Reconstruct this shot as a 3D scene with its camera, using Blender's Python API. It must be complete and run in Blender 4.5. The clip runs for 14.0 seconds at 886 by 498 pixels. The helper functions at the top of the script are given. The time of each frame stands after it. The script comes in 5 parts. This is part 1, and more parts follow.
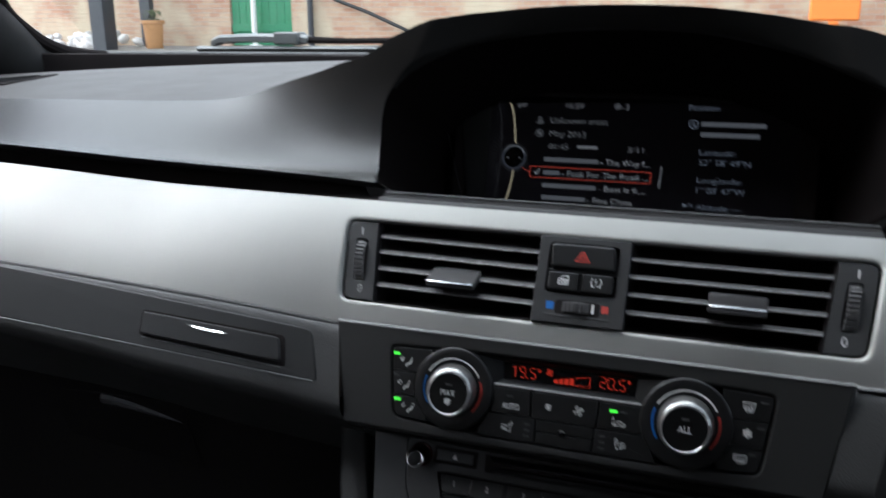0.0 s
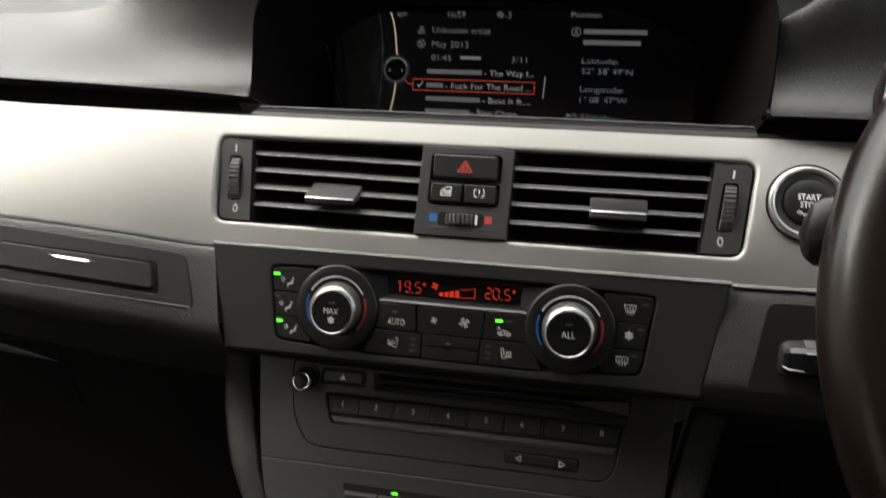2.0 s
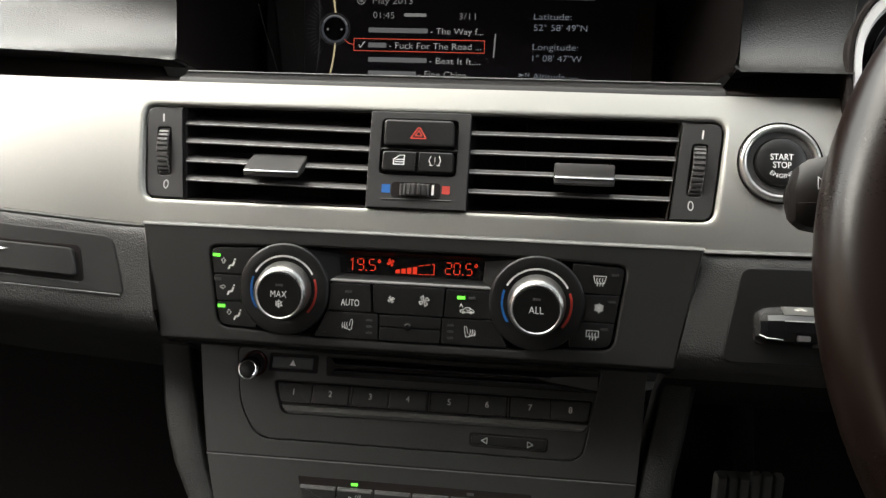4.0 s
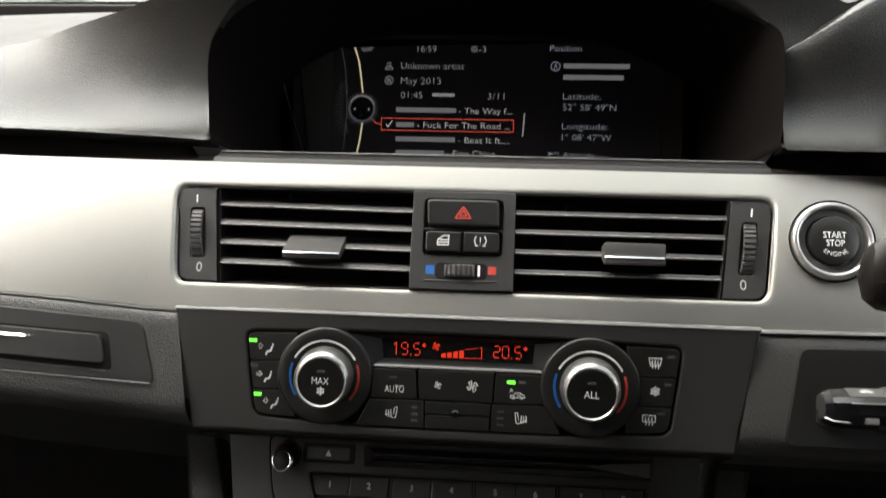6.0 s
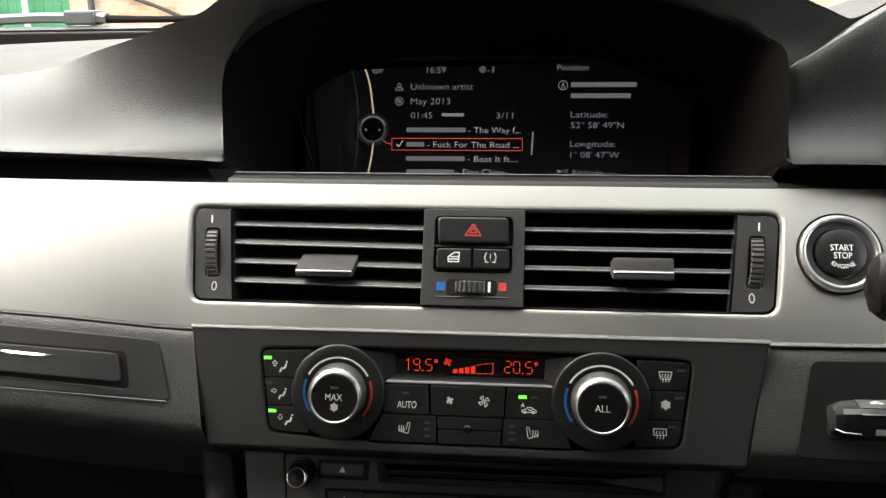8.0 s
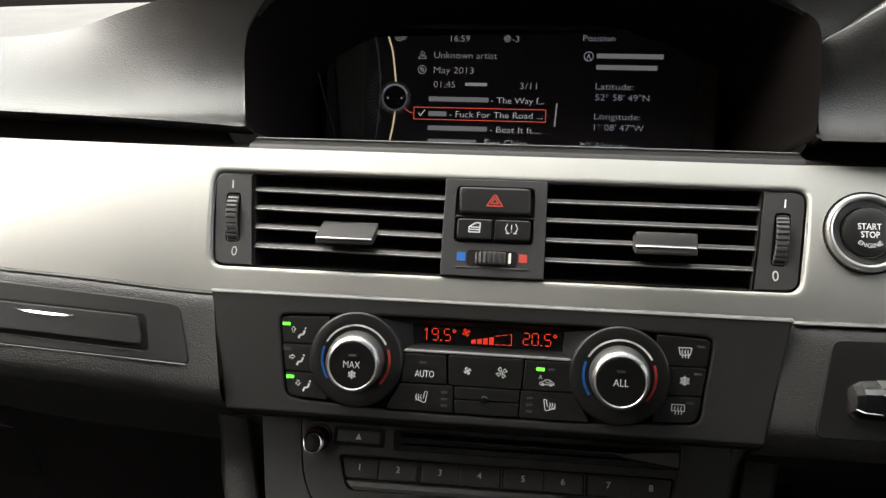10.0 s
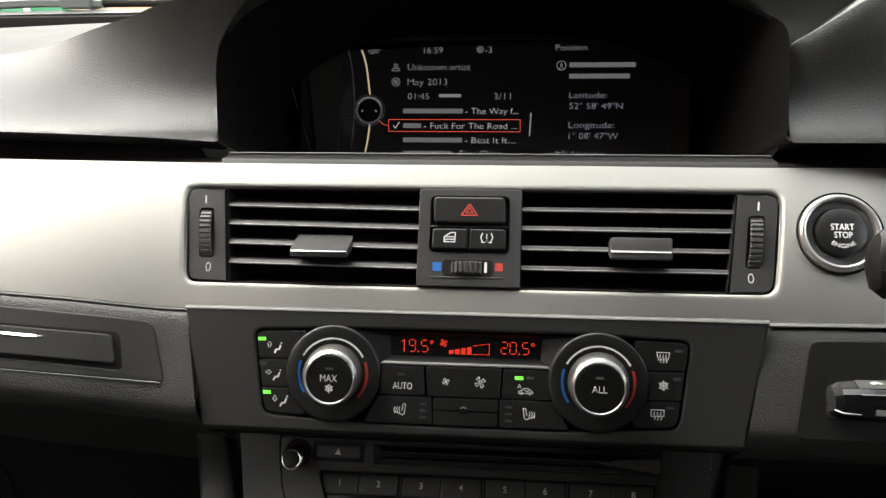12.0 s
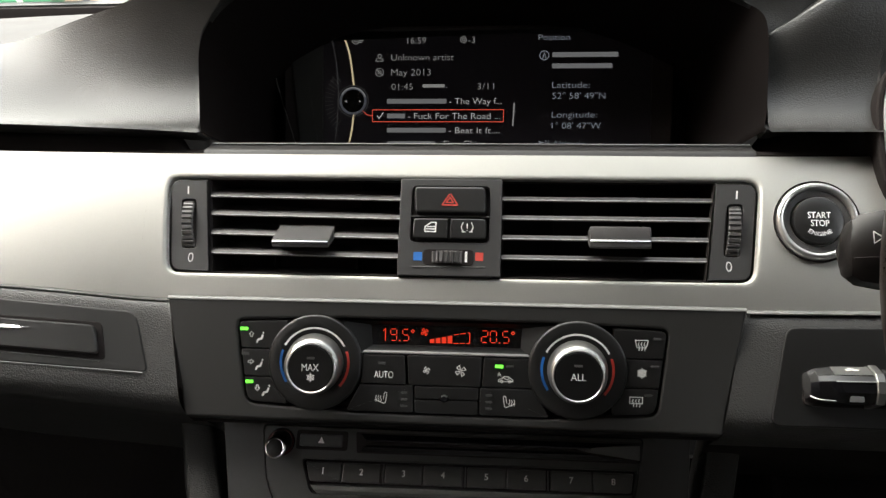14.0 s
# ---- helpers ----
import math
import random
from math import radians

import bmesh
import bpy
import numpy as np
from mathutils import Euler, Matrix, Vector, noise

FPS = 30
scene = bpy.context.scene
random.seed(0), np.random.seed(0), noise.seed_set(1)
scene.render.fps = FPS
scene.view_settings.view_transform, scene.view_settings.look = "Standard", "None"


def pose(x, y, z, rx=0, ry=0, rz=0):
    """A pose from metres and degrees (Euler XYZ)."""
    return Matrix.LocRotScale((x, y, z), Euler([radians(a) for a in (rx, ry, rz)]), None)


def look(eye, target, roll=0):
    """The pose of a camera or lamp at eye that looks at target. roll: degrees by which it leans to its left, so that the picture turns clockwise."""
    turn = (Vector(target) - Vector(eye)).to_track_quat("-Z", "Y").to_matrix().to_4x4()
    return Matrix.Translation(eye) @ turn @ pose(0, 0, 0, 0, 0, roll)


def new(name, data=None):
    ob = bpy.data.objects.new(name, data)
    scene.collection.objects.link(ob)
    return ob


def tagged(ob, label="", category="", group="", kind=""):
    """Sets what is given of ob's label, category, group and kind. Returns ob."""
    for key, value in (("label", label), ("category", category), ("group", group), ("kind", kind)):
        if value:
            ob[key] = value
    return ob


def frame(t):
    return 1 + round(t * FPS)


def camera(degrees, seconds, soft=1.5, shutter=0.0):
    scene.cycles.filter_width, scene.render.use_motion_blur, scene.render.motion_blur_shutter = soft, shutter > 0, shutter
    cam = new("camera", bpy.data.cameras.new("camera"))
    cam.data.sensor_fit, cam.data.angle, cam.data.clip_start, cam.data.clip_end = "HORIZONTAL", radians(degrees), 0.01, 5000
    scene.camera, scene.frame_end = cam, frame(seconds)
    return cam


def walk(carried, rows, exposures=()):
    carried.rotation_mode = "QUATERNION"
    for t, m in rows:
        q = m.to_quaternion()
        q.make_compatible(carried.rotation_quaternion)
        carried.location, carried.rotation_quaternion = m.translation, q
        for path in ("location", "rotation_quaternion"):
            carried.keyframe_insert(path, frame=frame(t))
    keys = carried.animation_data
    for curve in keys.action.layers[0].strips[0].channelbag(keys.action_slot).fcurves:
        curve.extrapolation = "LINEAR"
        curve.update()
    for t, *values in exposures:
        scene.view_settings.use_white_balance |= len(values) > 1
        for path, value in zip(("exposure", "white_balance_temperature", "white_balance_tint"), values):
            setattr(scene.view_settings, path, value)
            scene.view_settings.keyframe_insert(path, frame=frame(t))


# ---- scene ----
# The dashboard frame: origin at the middle of the centre vents, x right, y into the dash, z up along the trim, which leans back.
DASH = pose(0, 0, 0.86, -30, 0, 0)
MM = 0.001
cam = camera(56.40, 14.0, soft=1.35, shutter=0.5)
# Seconds, eye, target (decimetres in the dashboard frame), roll
PATH = [
    (0, (0.786, -4.816, -1.032), (0.141, -2.976, -0.589), 9.7),
    (0.5, (0.886, -4.738, -1.116), (0.343, -2.854, -0.718), 6.9),
    (1, (0.894, -4.724, -1.103), (0.381, -2.839, -0.674), 6.4),
    (1.5, (0.881, -4.712, -1.102), (0.386, -2.821, -0.679), 6.9),
    (2, (0.874, -4.608, -1.1), (0.467, -2.676, -0.78), 6.3),
    (2.5, (0.877, -4.526, -1.122), (0.504, -2.575, -0.888), 6.1),
    (2.7, (0.869, -4.508, -1.136), (0.501, -2.556, -0.907), 6.1),
    (4.8, (0.426, -4.24, -0.958), (0.245, -2.266, -0.696), 2.6),
    (5, (0.356, -4.253, -0.978), (0.143, -2.283, -0.713), 3.4),
    (5.5, (0.293, -4.256, -0.985), (0.099, -2.287, -0.692), 3.6),
    (6, (0.269, -4.234, -0.982), (0.094, -2.289, -0.55), 2.9),
    (6.5, (0.266, -4.273, -0.979), (0.068, -2.343, -0.493), 2.6),
    (7, (0.266, -4.286, -1.008), (0.07, -2.354, -0.53), 3.0),
    (7.5, (0.274, -4.321, -0.998), (0.066, -2.396, -0.497), 2.5),
    (8, (0.287, -4.29, -1.012), (0.08, -2.359, -0.534), 2.5),
    (8.2, (0.272, -4.276, -1.001), (0.066, -2.346, -0.521), 2.6),
    (10.3, (0.258, -4.263, -1.03), (0.014, -2.321, -0.621), 4.1),
    (10.5, (0.272, -4.273, -1.038), (0.034, -2.334, -0.611), 3.9),
    (11, (0.264, -4.275, -1.03), (0.009, -2.35, -0.551), 4.1),
    (11.5, (0.281, -4.254, -1.034), (0.03, -2.325, -0.571), 3.6),
    (12, (0.312, -4.231, -1.05), (0.102, -2.295, -0.596), 2.5),
    (12.5, (0.306, -4.241, -1.04), (0.108, -2.303, -0.589), 2.4),
    (13, (0.321, -4.241, -1.05), (0.13, -2.302, -0.595), 2.1),
    (13.5, (0.341, -4.249, -1.055), (0.162, -2.308, -0.609), 1.9),
    (14, (0.397, -4.247, -1.057), (0.196, -2.305, -0.625), 2.2),
]
EXPOSURE = 3.0
walk(cam, [(t, DASH @ look([v * 0.1 for v in eye], [v * 0.1 for v in to], roll)) for t, eye, to, roll in PATH],
     exposures=[(0.0, EXPOSURE - 0.86, 5800, 8), (0.5, EXPOSURE - 0.58, 6500, 8), (1.0, EXPOSURE - 0.44, 6900, 8), (2.0, EXPOSURE - 0.38, 6900, 8),
                (2.5, EXPOSURE - 0.05, 6900, 8), (5.0, EXPOSURE + 0.05, 6900, 8), (8.0, EXPOSURE + 0.12, 6900, 8), (14.0, EXPOSURE + 0.12, 6900, 8)])

# ---- light: a bright overcast sky ----
world = bpy.data.worlds.new("sky")
scene.world = world
world.use_nodes = True
wn, wl = world.node_tree.nodes, world.node_tree.links
sky = wn.new("ShaderNodeTexSky")
sky.sky_type, sky.sun_disc = "NISHITA", False
sky.sun_elevation, sky.sun_rotation = radians(43), radians(260)
sky.air_density, sky.dust_density = 1.0, 3.0
soften = wn.new("ShaderNodeHueSaturation")
soften.inputs["Saturation"].default_value = 0.22
wl.new(sky.outputs[0], soften.inputs["Color"])
wl.new(soften.outputs[0], wn["Background"].inputs[0])
wn["Background"].inputs[1].default_value = 0.15
sun_data = bpy.data.lights.new("sun", "SUN")
sun_data.energy, sun_data.angle, sun_data.color = 0.6, radians(45), (1.0, 0.96, 0.9)
sun = new("sun", sun_data)
sun.matrix_world = look((0, 0, 0), (0.18, -0.46, -0.85))


# ---- materials ----
def material(name, colour, rough=0.5, metal=0.0, grain=0.0, grain_mm=1.5, wear=0.12, glow=0.0, coat=0.0, spec=0.5, cells=0.0):
    m = bpy.data.materials.new(name)
    m.use_nodes = True
    n, l = m.node_tree.nodes, m.node_tree.links
    b = n["Principled BSDF"]
    b.inputs["Roughness"].default_value, b.inputs["Metallic"].default_value = rough, metal
    b.inputs["Coat Weight"].default_value, b.inputs["Specular IOR Level"].default_value = coat, spec
    col = (*colour, 1)
    b.inputs["Base Color"].default_value = col
    if glow:
        b.inputs["Emission Color"].default_value, b.inputs["Emission Strength"].default_value = col, glow
        b.inputs["Base Color"].default_value = (*[0.02 * c for c in colour], 1)
        return m
    where = n.new("ShaderNodeTexCoord")
    broad = n.new("ShaderNodeTexNoise")
    broad.inputs["Scale"].default_value, broad.inputs["Detail"].default_value = 25, 5
    l.new(where.outputs["Object"], broad.inputs["Vector"])
    fine = n.new("ShaderNodeTexNoise")
    fine.inputs["Scale"].default_value, fine.inputs["Detail"].default_value = 1500, 2
    l.new(where.outputs["Object"], fine.inputs["Vector"])
    both = n.new("ShaderNodeMath")
    both.operation = "ADD"
    l.new(broad.outputs["Fac"], both.inputs[0])
    l.new(fine.outputs["Fac"], both.inputs[1])
    tone = n.new("ShaderNodeMapRange")
    tone.inputs["From Min"].default_value, tone.inputs["From Max"].default_value = 0.6, 1.4
    tone.inputs["To Min"].default_value, tone.inputs["To Max"].default_value = 1 - wear, 1 + wear
    l.new(both.outputs[0], tone.inputs["Value"])
    mul = n.new("ShaderNodeMix")
    mul.data_type, mul.blend_type = "RGBA", "MULTIPLY"
    mul.inputs["Factor"].default_value = 1
    mul.inputs["A"].default_value = col
    l.new(tone.outputs[0], mul.inputs["B"])
    l.new(mul.outputs["Result"], b.inputs["Base Color"])
    gloss = n.new("ShaderNodeMath")
    gloss.operation = "MULTIPLY"
    gloss.inputs[1].default_value = rough
    l.new(tone.outputs[0], gloss.inputs[0])
    l.new(gloss.outputs[0], b.inputs["Roughness"])
    if grain:
        bump = n.new("ShaderNodeBump")
        bump.inputs["Strength"].default_value, bump.inputs["Distance"].default_value = grain, grain_mm * 0.00035
        if cells:
            # pebbled leather: rounded cells, a little wider than high, bent by a slow noise
            wide = n.new("ShaderNodeMapping")
            wide.inputs["Scale"].default_value = (cells, 1.0, 1.0)
            l.new(where.outputs["Object"], wide.inputs["Vector"])
            warp = n.new("ShaderNodeTexNoise")
            warp.inputs["Scale"].default_value, warp.inputs["Detail"].default_value = 520, 1
            l.new(where.outputs["Object"], warp.inputs["Vector"])
            bend = n.new("ShaderNodeMix")
            bend.data_type, bend.blend_type = "RGBA", "LINEAR_LIGHT"
            bend.inputs["Factor"].default_value = 0.00018
            l.new(wide.outputs[0], bend.inputs["A"])
            l.new(warp.outputs["Color"], bend.inputs["B"])
            tex = n.new("ShaderNodeTexVoronoi")
            tex.feature = "F1"
            tex.inputs["Scale"].default_value = 1000 / grain_mm
            l.new(bend.outputs["Result"], tex.inputs["Vector"])
            bump.invert = True
            l.new(tex.outputs["Distance"], bump.inputs["Height"])
        else:
            tex = n.new("ShaderNodeTexNoise")
            tex.inputs["Scale"].default_value = 1000 / grain_mm
            l.new(where.outputs["Object"], tex.inputs["Vector"])
            l.new(tex.outputs[0], bump.inputs["Height"])
        l.new(bump.outputs[0], b.inputs["Normal"])
    return m


PAD = material("grained_black_vinyl", (0.016, 0.016, 0.0156), 0.33, grain=0.5, grain_mm=0.75, cells=0.75)
PAD_TOP = material("matt_grained_vinyl", (0.038, 0.0345, 0.032), 0.66, grain=0.3, grain_mm=0.85, cells=0.9)
PAD_LOW = material("grained_lower_vinyl", (0.037, 0.037, 0.036), 0.45, grain=0.8, grain_mm=0.8, cells=0.85)
RAIL = material("grained_rail_vinyl", (0.02, 0.02, 0.0193), 0.5, grain=0.7, grain_mm=0.8, cells=0.85, spec=0.35)
LINING = material("matt_black_lining", (0.0062, 0.0051, 0.005), 0.9, spec=0.02)
PRESET = material("soft_charcoal_button", (0.034, 0.034, 0.0332), 0.38, grain=0.08, grain_mm=0.4, wear=0.06)
RING_RED = material("dark_red_ring", (0.05, 0.012, 0.012), 0.2, coat=0.4)
TRIM = material("satin_graphite_metal", (0.43, 0.43, 0.405), 0.54, metal=0.85, grain=0.05, grain_mm=0.4, wear=0.04)
SOFT = material("soft_touch_charcoal", (0.0245, 0.0245, 0.0236), 0.42, grain=0.12, grain_mm=0.5, wear=0.06)
BLACK = material("matt_black_plastic", (0.02, 0.0172, 0.0168), 0.85, grain=0.1, grain_mm=0.8, spec=0.03)
PILLAR = material("dark_pillar_trim", (0.006, 0.0055, 0.0055), 0.8, grain=0.2, grain_mm=1.5)
STALK = material("dark_brown_plastic", (0.0062, 0.0048, 0.0044), 0.45, grain=0.1, grain_mm=0.6, spec=0.3)
# edge tones, paler than the plastic round them to paint highlights into the colour
EDGE = material("panel_edge_highlight", (0.13, 0.13, 0.127), 0.3, wear=0.1)
RIM = material("slat_rim_highlight", (0.2, 0.195, 0.195), 0.28, wear=0.1)
LEDGE = material("highlight_ledge_plastic", (0.09, 0.09, 0.088), 0.3, wear=0.06)
TAB = material("soft_grey_tab", (0.06, 0.058, 0.058), 0.38, wear=0.06)
SHELF = material("dark_grey_shelf_plastic", (0.0115, 0.0105, 0.0105), 0.5, grain=0.2, grain_mm=0.6, wear=0.06)
SATIN = material("satin_hazard_black", (0.02, 0.02, 0.02), 0.33, wear=0.06)
BUTTON = material("satin_black_button", (0.009, 0.009, 0.009), 0.36, grain=0.08, grain_mm=0.4, wear=0.08)
FOB = material("dark_grey_key_plastic", (0.03, 0.03, 0.03), 0.25, coat=0.3, wear=0.06)
CUP_PANEL = material("smooth_dark_panel", (0.017, 0.017, 0.0165), 0.45, grain=0.1, grain_mm=0.5, wear=0.06)
CAP = material("deep_black_cap", (0.004, 0.004, 0.004), 0.4, spec=0.3, wear=0.05)
DARK = material("dark_recess", (0.02, 0.0172, 0.0172), 0.85, spec=0.08)
BEZEL = material("charcoal_bezel_plastic", (0.0085, 0.0088, 0.008), 0.65, grain=0.1, grain_mm=0.6, spec=0.3)
SLATS = material("black_slat_plastic", (0.018, 0.0165, 0.0165), 0.42, grain=0.08, grain_mm=0.6)
GREY = material("grey_vent_plastic", (0.034, 0.034, 0.034), 0.45, grain=0.15, grain_mm=0.5, wear=0.06)
STEEL = material("brushed_dark_silver", (0.33, 0.33, 0.32), 0.3, metal=0.9, wear=0.05)
SILVER = material("satin_silver", (0.72, 0.72, 0.71), 0.28, metal=0.9, wear=0.04)
CHROME = material("polished_chrome", (0.85, 0.85, 0.86), 0.12, metal=1.0, wear=0.02)
GLOSS = material("gloss_black", (0.006, 0.006, 0.007), 0.12, coat=0.3, wear=0.05)
SCREEN_GLASS = material("screen_black", (0.014, 0.0125, 0.0155), 0.3, spec=0.12, wear=0.05)
FOOTWELL = material("footwell_black", (0.0135, 0.0118, 0.0113), 0.95, grain=0.6, grain_mm=2.5, spec=0.1)
WHITE = material("white_print", (0.78, 0.78, 0.76), 0.5, wear=0.05)
DIMWHITE = material("grey_print", (0.05, 0.05, 0.05), 0.5, wear=0.05)
RED = material("red_print", (0.52, 0.055, 0.04), 0.5, wear=0.05)
BLUE = material("blue_print", (0.014, 0.13, 0.42), 0.5, wear=0.05)
GREEN_LED = material("green_led", (0.12, 1.0, 0.06), glow=0.27)
RED_LED = material("red_segment", (1.0, 0.05, 0.02), glow=0.085)
SCREEN_TEXT = material("screen_white", (0.9, 0.92, 0.95), glow=0.046)
SCREEN_BAR = material("screen_bar", (0.5, 0.52, 0.56), glow=0.026)
SCREEN_BALL = material("screen_ball", (0.22, 0.24, 0.3), glow=0.02)
SCREEN_DIM = material("screen_dim", (0.55, 0.56, 0.58), glow=0.037)
SCREEN_COOL = material("screen_cool", (0.48, 0.545, 0.66), glow=0.038)
SCREEN_FAINT = material("screen_faint", (0.3, 0.3, 0.32), glow=0.010)
SCREEN_GOLD = material("screen_gold", (0.9, 0.78, 0.5), glow=0.058)
SCREEN_RED = material("screen_red", (0.9, 0.12, 0.08), glow=0.065)
LEATHER = material("brown_black_leather", (0.009, 0.0048, 0.0034), 0.3, grain=0.03, grain_mm=1.1, cells=1.0, spec=0.36)
CLOTH = material("grey_seat_cloth", (0.06, 0.058, 0.056), 0.9, grain=0.5, grain_mm=3)
CARPET = material("black_carpet", (0.03, 0.029, 0.028), 0.95, grain=1.0, grain_mm=2.5)
LINER = material("anthracite_headliner", (0.06, 0.058, 0.056), 0.9, grain=0.5, grain_mm=2)
RUBBER = material("black_rubber", (0.015, 0.015, 0.015), 0.6, grain=0.3, grain_mm=1)
PEDAL = material("grey_ribbed_rubber", (0.09, 0.088, 0.084), 0.7, grain=0.3, grain_mm=1)
PLASTIC_WEATHERED = material("weathered_pale_plastic", (0.12, 0.124, 0.12), 0.4, grain=0.3, grain_mm=2)
PAINT_DARK = material("dark_car_paint", (0.015, 0.016, 0.018), 0.2, coat=1.0)


# ---- mesh helpers (all in millimetres) ----
def thing(name, m, label, category, group="", kind=""):
    ob = new(name)
    ob.empty_display_size = 0.02
    ob.matrix_basis = m
    return tagged(ob, label, category, group, kind)


def finish(name, bm, mat, angle=35):
    bmesh.ops.remove_doubles(bm, verts=bm.verts, dist=0.0005)
    bmesh.ops.recalc_face_normals(bm, faces=bm.faces)
    bmesh.ops.scale(bm, vec=(MM, MM, MM), verts=bm.verts)
    me = bpy.data.meshes.new(name)
    bm.to_mesh(me)
    bm.free()
    me.materials.append(mat)
    soft = [p.use_smooth for p in me.polygons]
    for p in me.polygons:
        p.use_smooth = True
    me.set_sharp_from_angle(angle=radians(angle))
    if any(soft):
        for p, s in zip(me.polygons, soft):
            p.use_smooth = s
    return me


def part(name, bm, mat, parent, label="", angle=35, at=None):
    ob = new(name, finish(name, bm, mat, angle))
    ob.parent = parent
    if at is not None:
        ob.matrix_basis = at
    return tagged(ob, label)


def local(x=0, y=0, z=0, rx=0, ry=0, rz=0):
    return pose(x * MM, y * MM, z * MM, rx, ry, rz)


def area(pts):
    return sum(a[0] * b[1] - b[0] * a[1] for a, b in zip(pts, pts[1:] + pts[:1])) / 2


def inset(pts, d):
    """The outline moved inwards by d."""
    if area(pts) < 0:
        pts = pts[::-1]
    out = []
    for n, p in enumerate(pts):
        a, b = Vector(pts[n - 1]), Vector(pts[(n + 1) % len(pts)])
        p = Vector(p)
        u, v = (p - a).normalized(), (b - p).normalized()
        s = Vector((-u.y - v.y, u.x + v.x))
        s = s / max(s.length_squared / 2, 0.35)
        out.append((p.x + s.x * d, p.y + s.y * d))
    return out


def rounded(pts, r, n=5):
    """The corners of an outline rounded by r (one number, or one for each corner)."""
    radii = r if isinstance(r, (list, tuple)) else [r] * len(pts)
    out = []
    for k, p in enumerate(pts):
        a, b, p = Vector(pts[k - 1]), Vector(pts[(k + 1) % len(pts)]), Vector(p)
        q = radii[k]
        s, e = p + (a - p).normalized() * q, p + (b - p).normalized() * q
        for i in range(n + 1):
            t = i / n
            out.append(tuple((1 - t) ** 2 * s + 2 * t * (1 - t) * p + t * t * e))
    return out


def box(x0, x1, z0, z1, r=1.0, n=4):
    return rounded([(x0, z0), (x1, z0), (x1, z1), (x0, z1)], r, n)


def disc(x, z, r, n=48):
    return [(x + r * math.cos(2 * math.pi * k / n), z + r * math.sin(2 * math.pi * k / n)) for k in range(n)]


def arc(x, z, r, a0, a1, n=16):
    return [(x + r * math.cos(radians(a0 + (a1 - a0) * k / n)), z + r * math.sin(radians(a0 + (a1 - a0) * k / n))) for k in range(n + 1)]


def prism(pts, y0, y1, bevel=0.5, bm=None, lean=0.0):
    """A slab with that outline in x and z, its rounded front at y0. lean: how far the front falls back per millimetre downwards."""
    bm = bm or bmesh.new()
    if area(pts) < 0:
        pts = pts[::-1]
    rings = [(bevel, y0), (0.35 * bevel, y0 + 0.25 * bevel), (0.0, y0 + bevel), (0.0, y1)] if bevel else [(0.0, y0), (0.0, y1)]
    loops = [[bm.verts.new((x, y - lean * z, z)) for x, z in (inset(pts, d) if d else pts)] for d, y in rings]
    bm.faces.new(loops[0])
    for a, b in zip(loops, loops[1:]):
        for k in range(len(a)):
            bm.faces.new((a[k - 1], a[k], b[k], b[k - 1])).smooth = True
    bm.faces.new(loops[-1][::-1])
    return bm


def plate(outer, hole, y0, y1, bevel=0.6, bend=None):
    """A slab with a hole through it. bend(x, z): how far each point of it lies behind y0."""
    bm = bmesh.new()
    bend = bend or (lambda x, z: 0.0)
    outer = outer if area(outer) > 0 else outer[::-1]
    hole = hole if area(hole) > 0 else hole[::-1]
    stacks = []
    for pts, way in ((outer, 1), (hole, -1)):
        loops = []
        for d, y in ((bevel, y0), (0.35 * bevel, y0 + 0.25 * bevel), (0.0, y0 + bevel), (0.0, y1)):
            loops.append([bm.verts.new((x, y + bend(x, z), z)) for x, z in inset(pts, way * d)])
        for a, b in zip(loops, loops[1:]):
            for k in range(len(a)):
                bm.faces.new((a[k - 1], a[k], b[k], b[k - 1])).smooth = True
        stacks.append(loops)
    edges = [bm.edges.get((loop[k - 1], loop[k])) for loop in (stacks[0][0], stacks[1][0]) for k in range(len(loop))]
    bmesh.ops.triangle_fill(bm, use_beauty=True, use_dissolve=False, edges=edges)
    return bm


def loft(rows, closed=False, bm=None, cap=False):
    bm = bm or bmesh.new()
    vs = [[bm.verts.new(p) for p in row] for row in rows]
    for a, b in zip(vs, vs[1:]):
        for k in range(len(a) if closed else len(a) - 1):
            q = (a[k], a[(k + 1) % len(a)], b[(k + 1) % len(a)], b[k])
            if len({tuple(v.co) for v in q}) > 2:
                bm.faces.new(q)
    if cap:
        bm.faces.new(vs[0])
        bm.faces.new(vs[-1])
    return bm


def lathe(profile, x=0, z=0, n=64, bm=None):
    """Turned round an axis along y: profile of (radius, y)."""
    rows = [[(x + max(r, 0.001) * math.cos(2 * math.pi * k / n), y, z + max(r, 0.001) * math.sin(2 * math.pi * k / n)) for k in range(n)] for r, y in profile]
    return loft(rows, closed=True, bm=bm)


def tube(path, r, n=10, bm=None):
    """A round bar along a path of points; r: a number or one for each point."""
    rr = r if isinstance(r, (list, tuple)) else [r] * len(path)
    rows, up = [], Vector((0, 0, 1))
    for k, p in enumerate(path):
        p = Vector(p)
        d = (Vector(path[min(k + 1, len(path) - 1)]) - Vector(path[max(k - 1, 0)])).normalized()
        s = d.cross(up if abs(d.z) < 0.95 else Vector((1, 0, 0))).normalized()
        t = s.cross(d)
        rows.append([tuple(p + rr[k] * (math.cos(2 * math.pi * i / n) * s + math.sin(2 * math.pi * i / n) * t)) for i in range(n)])
    return loft(rows, closed=True, bm=bm, cap=True)


